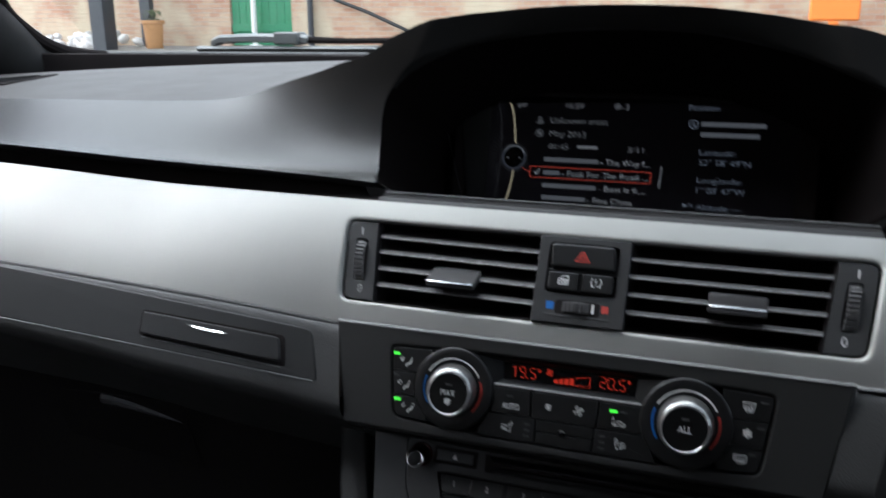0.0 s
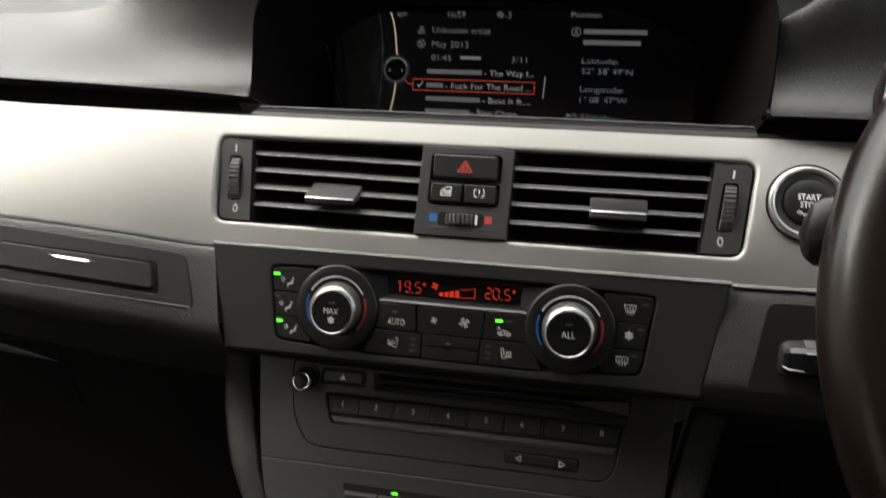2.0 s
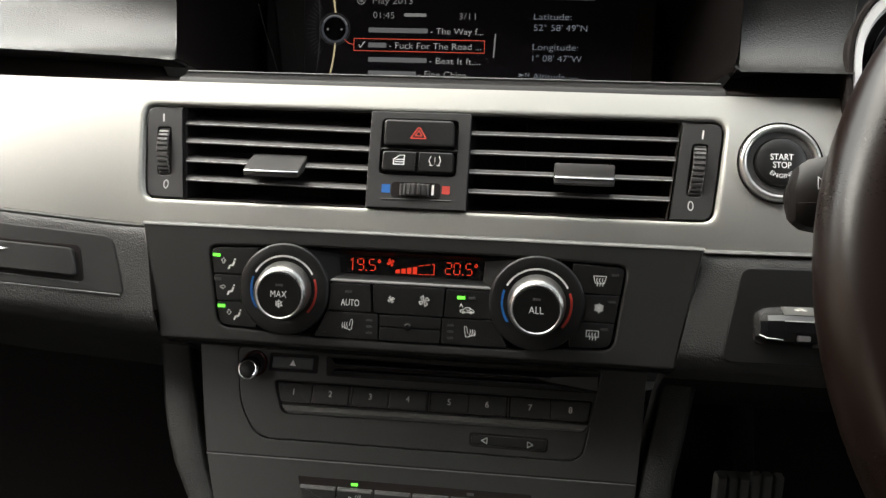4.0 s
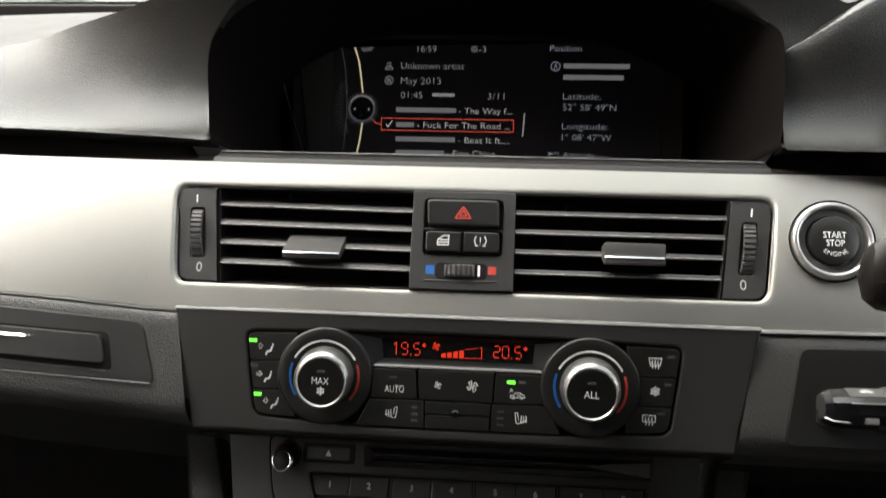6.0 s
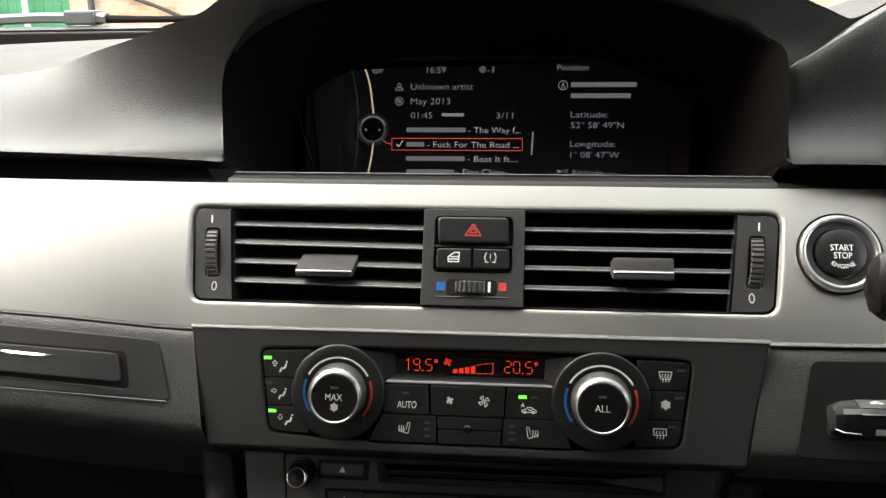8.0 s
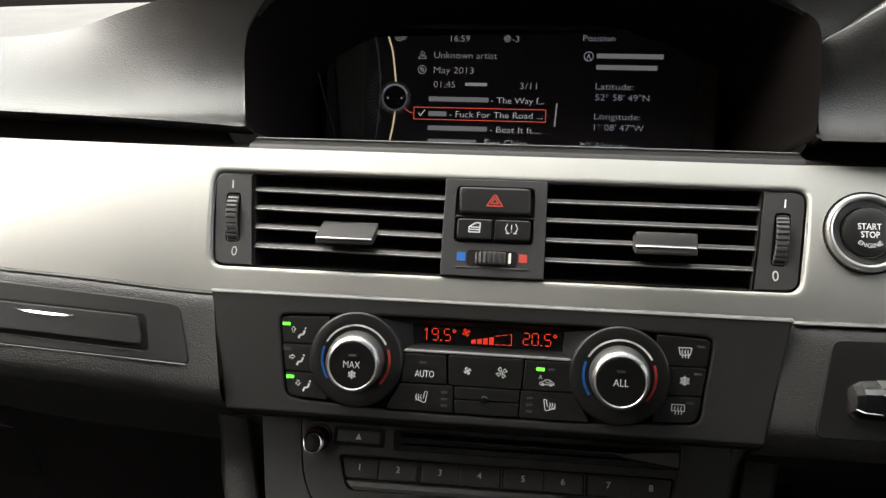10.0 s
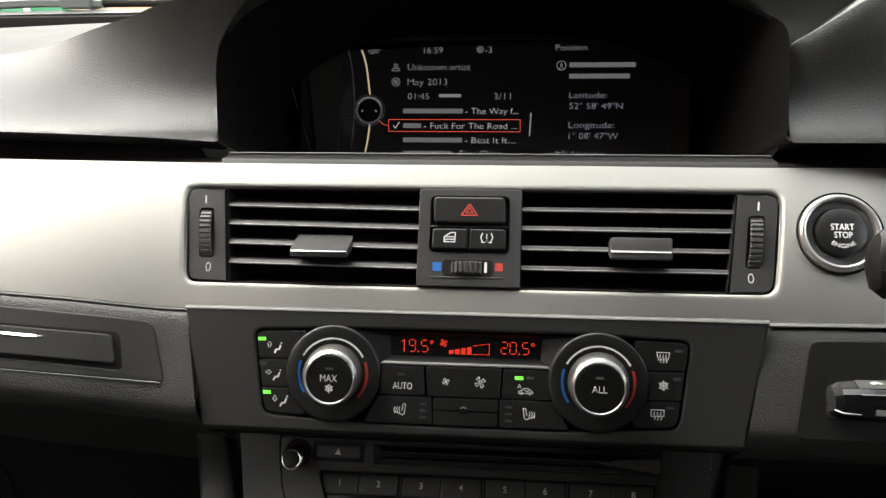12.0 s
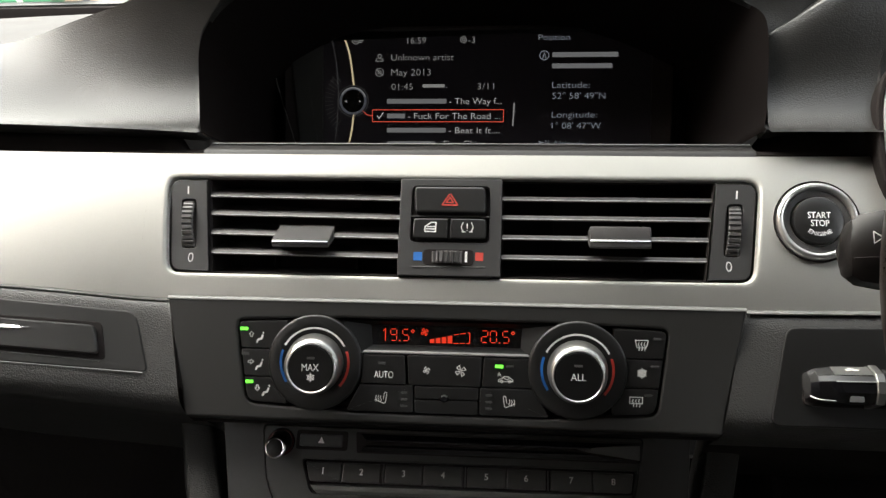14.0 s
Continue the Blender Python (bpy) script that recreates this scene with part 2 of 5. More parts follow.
def block(x0, x1, y0, y1, z0, z1, bevel=0.5, bm=None):
    return prism(box(x0, x1, z0, z1, max(bevel, 0.01), 2), y0, y1, bevel, bm)


def stroke(lines, w, y, bm=None, closed=False):
    """Flat print: polylines in x and z, w wide."""
    w = w * 0.82 if w < 0.9 else w
    bm = bm or bmesh.new()
    for pts in lines:
        pts = list(pts)
        for a, b in zip(pts, pts[1:] + (pts[:1] if closed else [])):
            a, b = Vector(a), Vector(b)
            if (b - a).length < 1e-4:
                continue
            d = (b - a).normalized()
            s = Vector((-d.y, d.x)) * w / 2
            a, b = a - d * w * 0.3, b + d * w * 0.3
            q = [bm.verts.new((v.x, y, v.y)) for v in (a - s, b - s, b + s, a + s)]
            bm.faces.new(q)
    return bm


def flat(outlines, y, bm=None):
    bm = bm or bmesh.new()
    for pts in outlines:
        bm.faces.new([bm.verts.new((x, y, z)) for x, z in (pts if area(list(pts)) > 0 else list(pts)[::-1])])
    return bm


def lettering(body, x, z, y, width=None, height=None, align="left", bend=None, bold=-0.004):
    """Flat letters on the face y, fitted to a width or a cap height; z is the middle of the line."""
    cu = bpy.data.curves.new("letters", "FONT")
    cu.body, cu.size, cu.resolution_u, cu.offset = body, 1.0, 3, bold
    ob = bpy.data.objects.new("letters", cu)
    scene.collection.objects.link(ob)
    dg = bpy.context.evaluated_depsgraph_get()
    dg.update()
    me = bpy.data.meshes.new_from_object(ob.evaluated_get(dg))
    bpy.data.objects.remove(ob)
    bpy.data.curves.remove(cu)
    bm = bmesh.new()
    bm.from_mesh(me)
    bpy.data.meshes.remove(me)
    xs = [v.co.x for v in bm.verts]
    x0, x1 = min(xs), max(xs)
    k = width / (x1 - x0) if width else height / 0.69
    kz = height / 0.69 if height else k
    shift = {"left": 0.0, "centre": (x1 - x0) / 2, "right": x1 - x0}[align]
    for v in bm.verts:
        px, pz = x + (v.co.x - x0 - shift) * k, z + (v.co.y - 0.345) * kz
        v.co = (px, y, pz) if bend is None else bend(px, pz, y)
    return bm


def printed(name, bm, mat, parent):
    """Print keeps its own facing, towards the viewer."""
    for f in bm.faces:
        f.normal_update()
        if f.normal.y > 0:
            f.normal_flip()
    bmesh.ops.scale(bm, vec=(MM, MM, MM), verts=bm.verts)
    me = bpy.data.meshes.new(name)
    bm.to_mesh(me)
    bm.free()
    me.materials.append(mat)
    ob = new(name, me)
    ob.parent = parent
    return ob


def blend(table, x):
    """Smooth values from a short table of (x, value)."""
    if x <= table[0][0]:
        return table[0][1]
    for (a, va), (b, vb) in zip(table, table[1:]):
        if x <= b:
            k = table.index((a, va))
            t, d = (x - a) / (b - a), b - a
            sa = (vb - table[k - 1][1]) / (b - table[k - 1][0]) if k else (vb - va) / d
            sb = (table[k + 2][1] - va) / (table[k + 2][0] - a) if k + 2 < len(table) else (vb - va) / d
            return (2 * t ** 3 - 3 * t * t + 1) * va + (t ** 3 - 2 * t * t + t) * d * sa + (3 * t * t - 2 * t ** 3) * vb + (t ** 3 - t * t) * d * sb
    return table[-1][1]


def curve_through(pts, n):
    """Points along a smooth curve through the given ones, n to a span."""
    out = []
    for k in range(len(pts) - 1):
        p0, p1, p2, p3 = (Vector(pts[min(max(i, 0), len(pts) - 1)]) for i in (k - 1, k, k + 1, k + 2))
        for i in range(n):
            t = i / n
            out.append(0.5 * (2 * p1 + (p2 - p0) * t + (2 * p0 - 5 * p1 + 4 * p2 - p3) * t * t + (3 * p1 - p0 - 3 * p2 + p3) * t ** 3))
    out.append(Vector(pts[-1]))
    return out


# ---- the large structure: cabin shell and yard ----
def slab(name, corners, thick, mat, label, category="car body"):
    """A panel of the car body from its four corners (metres), thickened along its normal."""
    a, b, c, d = (Vector(p) for p in corners)
    nrm = (b - a).cross(d - a).normalized() * thick
    bm = bmesh.new()
    f = [bm.verts.new(p / MM) for p in (a, b, c, d)]
    g = [bm.verts.new((p + nrm) / MM) for p in (a, b, c, d)]
    bm.faces.new(f)
    bm.faces.new(g[::-1])
    for k in range(4):
        bm.faces.new((f[k - 1], f[k], g[k], g[k - 1]))
    ob = new(name, finish(name, bm, mat))
    return tagged(ob, label, category, kind="structure")


slab("floor", [(-0.75, -1.9, 0.3), (0.75, -1.9, 0.3), (0.75, 0.75, 0.3), (-0.75, 0.75, 0.3)], -0.03, CARPET, "black carpeted floor of the car", "floor")
slab("ceiling", [(-0.62, -1.5, 1.40), (0.62, -1.5, 1.40), (0.62, -0.15, 1.38), (-0.62, -0.15, 1.40)], 0.03, LINER, "dark grey fabric roof lining of the car", "ceiling")
slab("bulkhead", [(-0.75, 0.75, 0.3), (0.75, 0.75, 0.3), (0.75, 0.62, 0.93), (-0.75, 0.62, 0.93)], 0.03, CARPET, "black bulkhead behind the dashboard", "wall")
slab("wall_rear", [(-0.75, -0.95, 0.3), (0.75, -0.95, 0.3), (0.62, -1.0, 1.41), (-0.62, -1.0, 1.41)], -0.05, CLOTH, "black cloth wall closing the cabin behind", "wall")
for side, word in ((-1, "passenger"), (1, "driver")):
    slab("door_panel", [(side * 0.79, -1.9, 0.3), (side * 0.79, 0.5, 0.3), (side * 0.79, 0.5, 0.93), (side * 0.79, -1.9, 0.99)], side * 0.05, PAD_LOW, f"dark {word} side door panel below the window", "door")
    slab("roof_rail", [(side * 0.63, -1.5, 1.36), (side * 0.63, -0.15, 1.36), (side * 0.6, -0.15, 1.41), (side * 0.6, -1.5, 1.41)], side * 0.05, LINER, "dark lined roof rail over the door", "roof rail")
    # unseen pillars, wider and further forward than real ones to block side light
    fore = -0.28 if side < 0 else -0.46
    slab("centre_pillar", [(side * 0.75, fore - 0.36, 0.94), (side * 0.75, fore, 0.94), (side * 0.63, fore, 1.36), (side * 0.63, fore - 0.36, 1.36)], side * 0.04, LINER, "unseen pillar between the door windows, widened and set forward to block light", "pillar")

# front pillar beside the windscreen
for side in (-1, 1):
    base = [Vector((side * 818, 560, 900)), Vector((side * 818, 465, 926)), Vector((side * 817, 405, 942)), Vector((side * 815, 362, 978)), Vector((side * 792, 250, 1062)), Vector((side * 725, 50, 1215)), Vector((side * 640, -160, 1420))]
    bm = tube(curve_through([tuple(p) for p in base], 5), 44, 14)
    ob = new("windscreen_pillar", finish("windscreen_pillar", bm, PILLAR))
    tagged(ob, "dark trimmed pillar beside the windscreen", "pillar", kind="structure")

for side in (-1, 1):
    path = [(side * 700, 250, 1110), (side * 772, 330, 1046), (side * 784, 352, 1022), (side * 786, 380, 1000), (side * 786, 410, 982), (side * 784, 450, 969), (side * 770, 500, 962)]
    ob = new("windscreen_seal", finish("windscreen_seal", tube(curve_through(path, 4), 8, 10), BLACK))
    tagged(ob, "black rubber seal along the windscreen edge", "seal", kind="structure")
part_rows = [[(x, y - 70 * (x / 780) ** 2, z) for x in range(-800, 801, 80)] for y, z in ((456, 930), (458, 960), (460, 969), (463, 970.5), (470, 970))]
ob = new("windscreen_edge", finish("windscreen_edge", loft(part_rows), BLACK))
tagged(ob, "black band along the foot of the windscreen", "windscreen edge", kind="structure")

# windscreen: a thin pane
glass = bpy.data.materials.new("windscreen_glass")
glass.use_nodes = True
gn, gl = glass.node_tree.nodes, glass.node_tree.links
gn.remove(gn["Principled BSDF"])
clear, shine, mixed = gn.new("ShaderNodeBsdfTransparent"), gn.new("ShaderNodeBsdfGlossy"), gn.new("ShaderNodeMixShader")
clear.inputs[0].default_value = (0.92, 0.95, 0.94, 1)
shine.inputs["Roughness"].default_value = 0.02
mixed.inputs[0].default_value = 0.05
gl.new(clear.outputs[0], mixed.inputs[1])
gl.new(shine.outputs[0], mixed.inputs[2])
gl.new(mixed.outputs[0], gn["Material Output"].inputs[0])
rows = []
for k in range(9):
    t = k / 8
    rows.append([(x * (1 - 0.22 * t) * 1.0, (585 - 735 * t) - 70 * (x / 780) ** 2 * (1 - 0.3 * t), 955 + 420 * t + 18 * math.sin(math.pi * t)) for x in range(-780, 781, 130)])
pane = new("window_1", finish("window_1", loft(rows), glass))
pane.visible_shadow = False
tagged(pane, "clear raked windscreen of the car", "windscreen", kind="structure")

# ---- the yard outside ----
def yard_height(x, y):
    return blend([(3.0, 0.0), (12.0, 0.56), (40.0, 0.6)], y) * (1 if y > 3 else 0)


GROUND = material("wet_gravel_yard", (0.16, 0.15, 0.135), 0.85, grain=1.0, grain_mm=30, wear=0.4)
steps = [-400, -60, -20, -8, -3, 0, 2, 3, 4, 5, 6, 7, 8, 9, 10, 11, 12, 14, 18, 30, 80, 400]
bm = loft([[(x * 1000, y * 1000, yard_height(x, y) * 1000) for x in (-400, -60, -20, -10, -5, 0, 5, 10, 20, 60, 400)] for y in steps])
tagged(new("ground", finish("ground", bm, GROUND)), "grey gravel yard rising gently to the wall", "ground", kind="structure")

BRICK = bpy.data.materials.new("old_red_brick")
BRICK.use_nodes = True
bn, bl = BRICK.node_tree.nodes, BRICK.node_tree.links
tc, tex, warp = bn.new("ShaderNodeTexCoord"), bn.new("ShaderNodeTexBrick"), bn.new("ShaderNodeMapping")
warp.inputs["Rotation"].default_value = (radians(90), 0, 0)
tex.inputs["Scale"].default_value = 1.0
tex.inputs["Brick Width"].default_value, tex.inputs["Row Height"].default_value, tex.inputs["Mortar Size"].default_value = 0.225, 0.075, 0.006
tex.inputs["Color1"].default_value, tex.inputs["Color2"].default_value = (0.42, 0.22, 0.14, 1), (0.5, 0.33, 0.22, 1)
tex.inputs["Mortar"].default_value = (0.45, 0.4, 0.33, 1)
patch, mixp, rampn = bn.new("ShaderNodeTexNoise"), bn.new("ShaderNodeMix"), bn.new("ShaderNodeValToRGB")
patch.inputs["Scale"].default_value, patch.inputs["Detail"].default_value = 1.6, 6
rampn.color_ramp.elements[0].position, rampn.color_ramp.elements[1].position = 0.42, 0.62
mixp.data_type = "RGBA"
mixp.inputs["B"].default_value = (0.55, 0.45, 0.32, 1)
bl.new(tc.outputs["Object"], warp.inputs[0])
bl.new(warp.outputs[0], tex.inputs["Vector"])
bl.new(tc.outputs["Object"], patch.inputs["Vector"])
bl.new(patch.outputs["Fac"], rampn.inputs[0])
bl.new(rampn.outputs[0], mixp.inputs["Factor"])
bl.new(tex.outputs["Color"], mixp.inputs["A"])
bl.new(mixp.outputs["Result"], bn["Principled BSDF"].inputs["Base Color"])
bn["Principled BSDF"].inputs["Roughness"].default_value = 0.9
bump = bn.new("ShaderNodeBump")
bump.inputs["Distance"].default_value = 0.006
bl.new(tex.outputs["Fac"], bump.inputs["Height"])
bump.invert = True
bl.new(bump.outputs[0], bn["Principled BSDF"].inputs["Normal"])


def wall_block(name, x0, x1, y0, y1, z0, z1, mat, label, category, kind="structure"):
    bm = block(x0 * 1000, x1 * 1000, y0 * 1000, y1 * 1000, z0 * 1000, z1 * 1000, 4)
    return tagged(new(name, finish(name, bm, mat)), label, category, kind=kind)


wall_block("wall_brick", -30, -8.35, 12.3, 12.6, 0.2, 4.2, BRICK, "weathered red brick yard wall with pale patches", "wall")
wall_block("wall_brick_end", -7.15, 14, 12.3, 12.6, 0.2, 4.2, BRICK, "weathered red brick yard wall with pale patches", "wall")
# added out of view to dim the sky light on the passenger side
wall_block("wall_sky_block", -4.3, -4.0, -14, 1.6, -0.05, 3.4, BRICK, "unseen brick wall added beside the car to block low sky light", "wall")
wall_block("wall_brick_lintel", -8.35, -7.15, 12.3, 12.6, 2.6, 4.2, BRICK, "brickwork over the doorway", "wall")
GREEN = material("green_door_paint", (0.03, 0.2, 0.09), 0.5, wear=0.25)
CREAM = material("white_gloss_paint", (0.75, 0.74, 0.7), 0.4)
TERRA = material("terracotta", (0.5, 0.26, 0.11), 0.8, wear=0.25)
POST_STEEL = material("dark_painted_steel", (0.04, 0.042, 0.048), 0.5, wear=0.3)
ORANGE = material("orange_plastic", (0.85, 0.22, 0.03), 0.5)
LEAF = material("dull_leaves", (0.07, 0.09, 0.035), 0.7, wear=0.5)
PALE = material("pale_rubble_stone", (0.55, 0.53, 0.5), 0.9, wear=0.3)

door = thing("yard_door", pose(-7.75, 12.36, 0.56), "green painted boarded door in the brick wall", "door", kind="structure")
for k in range(8):
    part("plank", block(-590 + 148 * k, -590 + 148 * k + 144, -20 + 3 * (k % 2), 30, 20, 2000, 5), GREEN, door)
part("rail", block(-590, 590, -45, -20, 250, 380, 6), GREEN, door)
part("rail", block(-590, 590, -45, -20, 1500, 1630, 6), GREEN, door)
pole = thing("white_post", pose(-7.82, 12.2, 0.56), "white painted post beside the green door", "post")
part("shaft", tube([(0, 0, 0), (0, 0, 2600)], 45, 12), CREAM, pole)
part("foot", block(-90, 90, -60, 60, 0, 40, 8), CREAM, pole)
pole = thing("drainpipe", pose(-6.75, 12.22, 0.55), "grey drainpipe on the brick wall", "drainpipe")
part("pipe", tube([(0, 0, 0), (0, 0, 3400)], 50, 12), POST_STEEL, pole)
part("bracket", block(-80, 80, -30, 60, 1200, 1240, 5), POST_STEEL, pole)
pole = thing("steel_post", pose(-9.95, 11.0, 0.45), "thick dark steel post in the yard", "post")
part("shaft", block(-140, 140, -140, 140, 0, 3000, 12), POST_STEEL, pole)
part("base_plate", block(-200, 200, -200, 200, 0, 25, 8), POST_STEEL, pole)
pole = thing("fence_post", pose(-9.85, 12.0, 0.55), "thin dark post behind a flowerpot", "post")
part("shaft", block(-110, 110, -60, 60, 0, 2600, 10), POST_STEEL, pole)
pot = thing("flowerpot", pose(-9.35, 11.5, 0.52), "tall terracotta chimney pot used as a planter", "flowerpot")
part("pot_body", loft([[(r * math.cos(a), r * math.sin(a), z) for a in [2 * math.pi * k / 28 for k in range(28)]] for r, z in
                       ((1, 0), (120, 0), (135, 30), (165, 420), (190, 430), (190, 480), (165, 485), (150, 440), (1, 435))], closed=True), TERRA, pot)
random.seed(4)
bm = bmesh.new()
for k in range(160):
    a, q, zz = random.uniform(0, 6.28), random.uniform(0, 170), random.uniform(430, 640)
    c = Vector((q * math.cos(a), q * math.sin(a), zz))
    d = Vector((random.uniform(-1, 1), random.uniform(-1, 1), random.uniform(0, 1))).normalized() * 45
    s = d.cross(Vector((0, 0, 1))).normalized() * 14
    bm.faces.new([bm.verts.new(c + v) for v in (-d, s, d, -s)])
tagged(part("plant", bm, LEAF, pot), kind="stuff")
rubble = bmesh.new()
for k in range(60):
    c = Vector((random.uniform(-13500, -9900), random.uniform(11300, 12200), 560 + abs(random.gauss(0, 90))))
    m = Matrix.Translation(c) @ Euler((random.uniform(0, 3), random.uniform(0, 3), 0)).to_matrix().to_4x4() @ Matrix.Diagonal((random.uniform(50, 190), random.uniform(50, 150), random.uniform(40, 110), 1))
    bmesh.ops.create_icosphere(rubble, subdivisions=2, radius=1, matrix=m)
tagged(new("rubble", finish("rubble", rubble, PALE)), "pale broken stones heaped along the wall", "rubble", kind="stuff")
cable = thing("hose", pose(0, 0, 0), "black hose hanging slantwise on the wall", "hose")
part("hose_length", tube([(-6330, 12250, 1330), (-5700, 12200, 1120), (-5000, 12180, 830), (-4600, 12150, 620)], 28, 8), RUBBER, cable)
sign = thing("barrier_board", pose(1.13, 11.6, 0.55), "orange plastic barrier panel on the yard", "barrier")
part("board", block(-300, 300, -25, 25, 420, 1500, 30), ORANGE, sign)
part("foot", block(-330, 330, -200, 200, 0, 60, 20), RUBBER, sign)
part("stem", block(-60, 60, -20, 20, 60, 420, 5), ORANGE, sign)

# cowl and wiper at the foot of the windscreen
cowl = thing("cowl", pose(0, 0, 0), "black plastic scuttle under the windscreen", "cowl", kind="structure")
part("scuttle", loft([[(x, y - 90 * (x / 800) ** 2, z) for x in range(-1000, 801, 90)] for y, z in ((545, 958), (580, 962), (585, 950), (690, 945), (760, 955))]), BLACK, cowl)
part("seal", tube([(x, 575 - 80 * (x / 800) ** 2, 962) for x in range(-1000, 801, 60)], 7, 8), RUBBER, cowl)
bonnet = thing("bonnet", pose(0, 0, 0), "dark painted bonnet beyond the scuttle", "bonnet")
part("bonnet_skin", loft([[(x, y - 60 * (x / 800) ** 2, z - 60 * (x / 900) ** 2) for x in range(-760, 761, 95)] for y, z in ((770, 900), (790, 912), (1000, 905), (1400, 850), (1700, 760))]), PAINT_DARK, bonnet)
wiper = thing("windscreen_wiper", pose(0, 0, 0), "weathered pale grey wiper arm lying on the windscreen foot", "wiper")
part("blade_carrier", loft([[(x, 615 + dy, z0 + dz) for dy, dz in ((-9, -3), (-9, 4), (-3, 8), (6, 8), (10, 0), (6, -5))] for x, z0 in ((-668, 976), (-655, 982), (-600, 984), (-520, 983), (-508, 982))], closed=True, cap=True), PLASTIC_WEATHERED, wiper)
part("arm", tube([(-510, 615, 983), (-440, 612, 982), (-330, 606, 984), (-120, 600, 986)], [5, 4, 4, 5], 8), BLACK, wiper)
part("rubber_blade", loft([[(x, 606 + dy, z0 + dz) for dy, dz in ((-6, 0), (0, 4), (6, 0), (0, -6))] for x, z0 in ((-690, 970), (-560, 971), (-420, 972), (-150, 974))], closed=True, cap=True), PLASTIC_WEATHERED, wiper)
part("hinge_clip", block(-560, -520, 602, 628, 976, 994, 3), PLASTIC_WEATHERED, wiper)
wiper = thing("windscreen_wiper", pose(0, 0, 0), "second black wiper arm across the driver's side", "wiper")
part("arm", tube([(120, 600, 980), (260, 606, 984), (420, 606, 982)], [4, 4, 6], 8), PLASTIC_WEATHERED, wiper)
part("rubber_blade", loft([[(x, 600 + dy, z0 + dz) for dy, dz in ((-6, 0), (0, 4), (6, 0), (0, -6))] for x, z0 in ((60, 972), (300, 974), (560, 970))], closed=True, cap=True), RUBBER, wiper)

# ---- the dashboard ----
dash = thing("dashboard", DASH, "black grained dashboard with a hooded screen recess", "dashboard", kind="structure")

# front edge (B) and crease (C) of the padded top, walked from the passenger's door to the driver's side
PAIRS = [
    ((-760, -10, 70), (-780, 38, 108)), ((-620, -10, 66), (-640, 36, 117)), ((-450, -9, 62), (-470, 35, 120.5)), ((-330, -7, 58), (-360, 35, 122.5)), ((-240, -3, 57), (-290, 35, 126.5)),
    ((-190, 1, 56.5), (-248, 35, 138)), ((-160, 4, 56), (-220, 34.5, 146)), ((-147, 5, 56), (-203, 33, 152.5)), ((-150.5, 13, 64), (-190, 27, 156)),
    ((-160, 26.5, 97), (-175.5, 22, 162)), ((-163, 29, 119), (-164, 18.5, 170)), ((-160, 28.5, 133), (-151.5, 16, 175)), ((-148, 27.5, 151), (-136, 15, 181)), ((-124, 28, 167), (-114, 13.5, 186.5)),
    ((-100, 29, 177), (-88, 14, 190)), ((-50, 30, 186), (-45, 11.5, 192.4)), ((2, 30, 188.5), (2, 10, 192.4)), ((54, 30, 185.5), (50, 11, 191)), ((104, 29, 173), (92, 13.5, 187)),
    ((128, 28, 163), (118, 15.5, 183)), ((149, 27, 152), (140, 17.5, 179)), ((166, 23, 140), (158, 19, 174.5)), ((170.5, 12, 125), (172, 20, 169.5)), ((168.8, 5, 99), (183, 20.5, 165)), ((165.7, 2, 68), (192, 21, 161)),
    ((163.3, -4, 54.5), (199, 21, 158)), ((182, 4, 60), (206, 21, 154.5)), ((214, 4, 62), (213, 20, 153)),
    ((222, 0, 75), (228, 18, 160)), ((228, 6, 100), (250, 18, 175)), ((240, 10, 130), (275, 18, 188)), ((262, 14, 155), (305, 16, 198)), ((350, 18, 172), (350, 16, 205)), ((430, 16, 160), (420, 20, 197)), ((480, 8, 100), (500, 30, 165)), ((620, 5, 66), (640, 40, 115))]
front = curve_through([p for p, _ in PAIRS], 4)
crease = curve_through([q for _, q in PAIRS], 4)


def back_edge(x):
    """The foot of the windscreen."""
    w = Vector((x * 1.15, 452 - 0.00016 * x * x, 109.5 - 0.00005 * x * x))
    return Vector((w.x, w.y * math.cos(radians(30)) - w.z * 0.5, w.y * 0.5 + w.z * math.cos(radians(30))))


COVE = [(56, 4), (60, 9), (66, 14.5), (75, 20), (88, 25), (104, 28), (122, 28.5), (140, 26.5), (155, 22.5), (170, 17), (180, 12.5), (187, 10), (194, 8)]


COVE_BACK = [(55, 2), (60, 8), (75, 14), (100, 18), (118, 19), (128, 22), (140, 25), (155, 23), (170, 18), (187, 10)]
COVE_DRIVER = [(48.5, -15.5), (49.5, -14), (51.5, -11), (55, -7.2), (59.5, -3.7), (66, -0.2), (74, 2.6), (86, 4.4), (96, 4.4), (108, 2.2), (120, -0.6), (140, -5.5), (160, -9)]
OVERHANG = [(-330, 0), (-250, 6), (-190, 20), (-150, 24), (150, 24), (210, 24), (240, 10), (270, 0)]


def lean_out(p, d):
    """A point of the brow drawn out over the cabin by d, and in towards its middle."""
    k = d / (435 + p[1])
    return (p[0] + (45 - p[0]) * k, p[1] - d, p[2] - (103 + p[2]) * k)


def ease(v):
    v = min(1.0, max(0.0, v))
    return v * v * (3 - 2 * v)


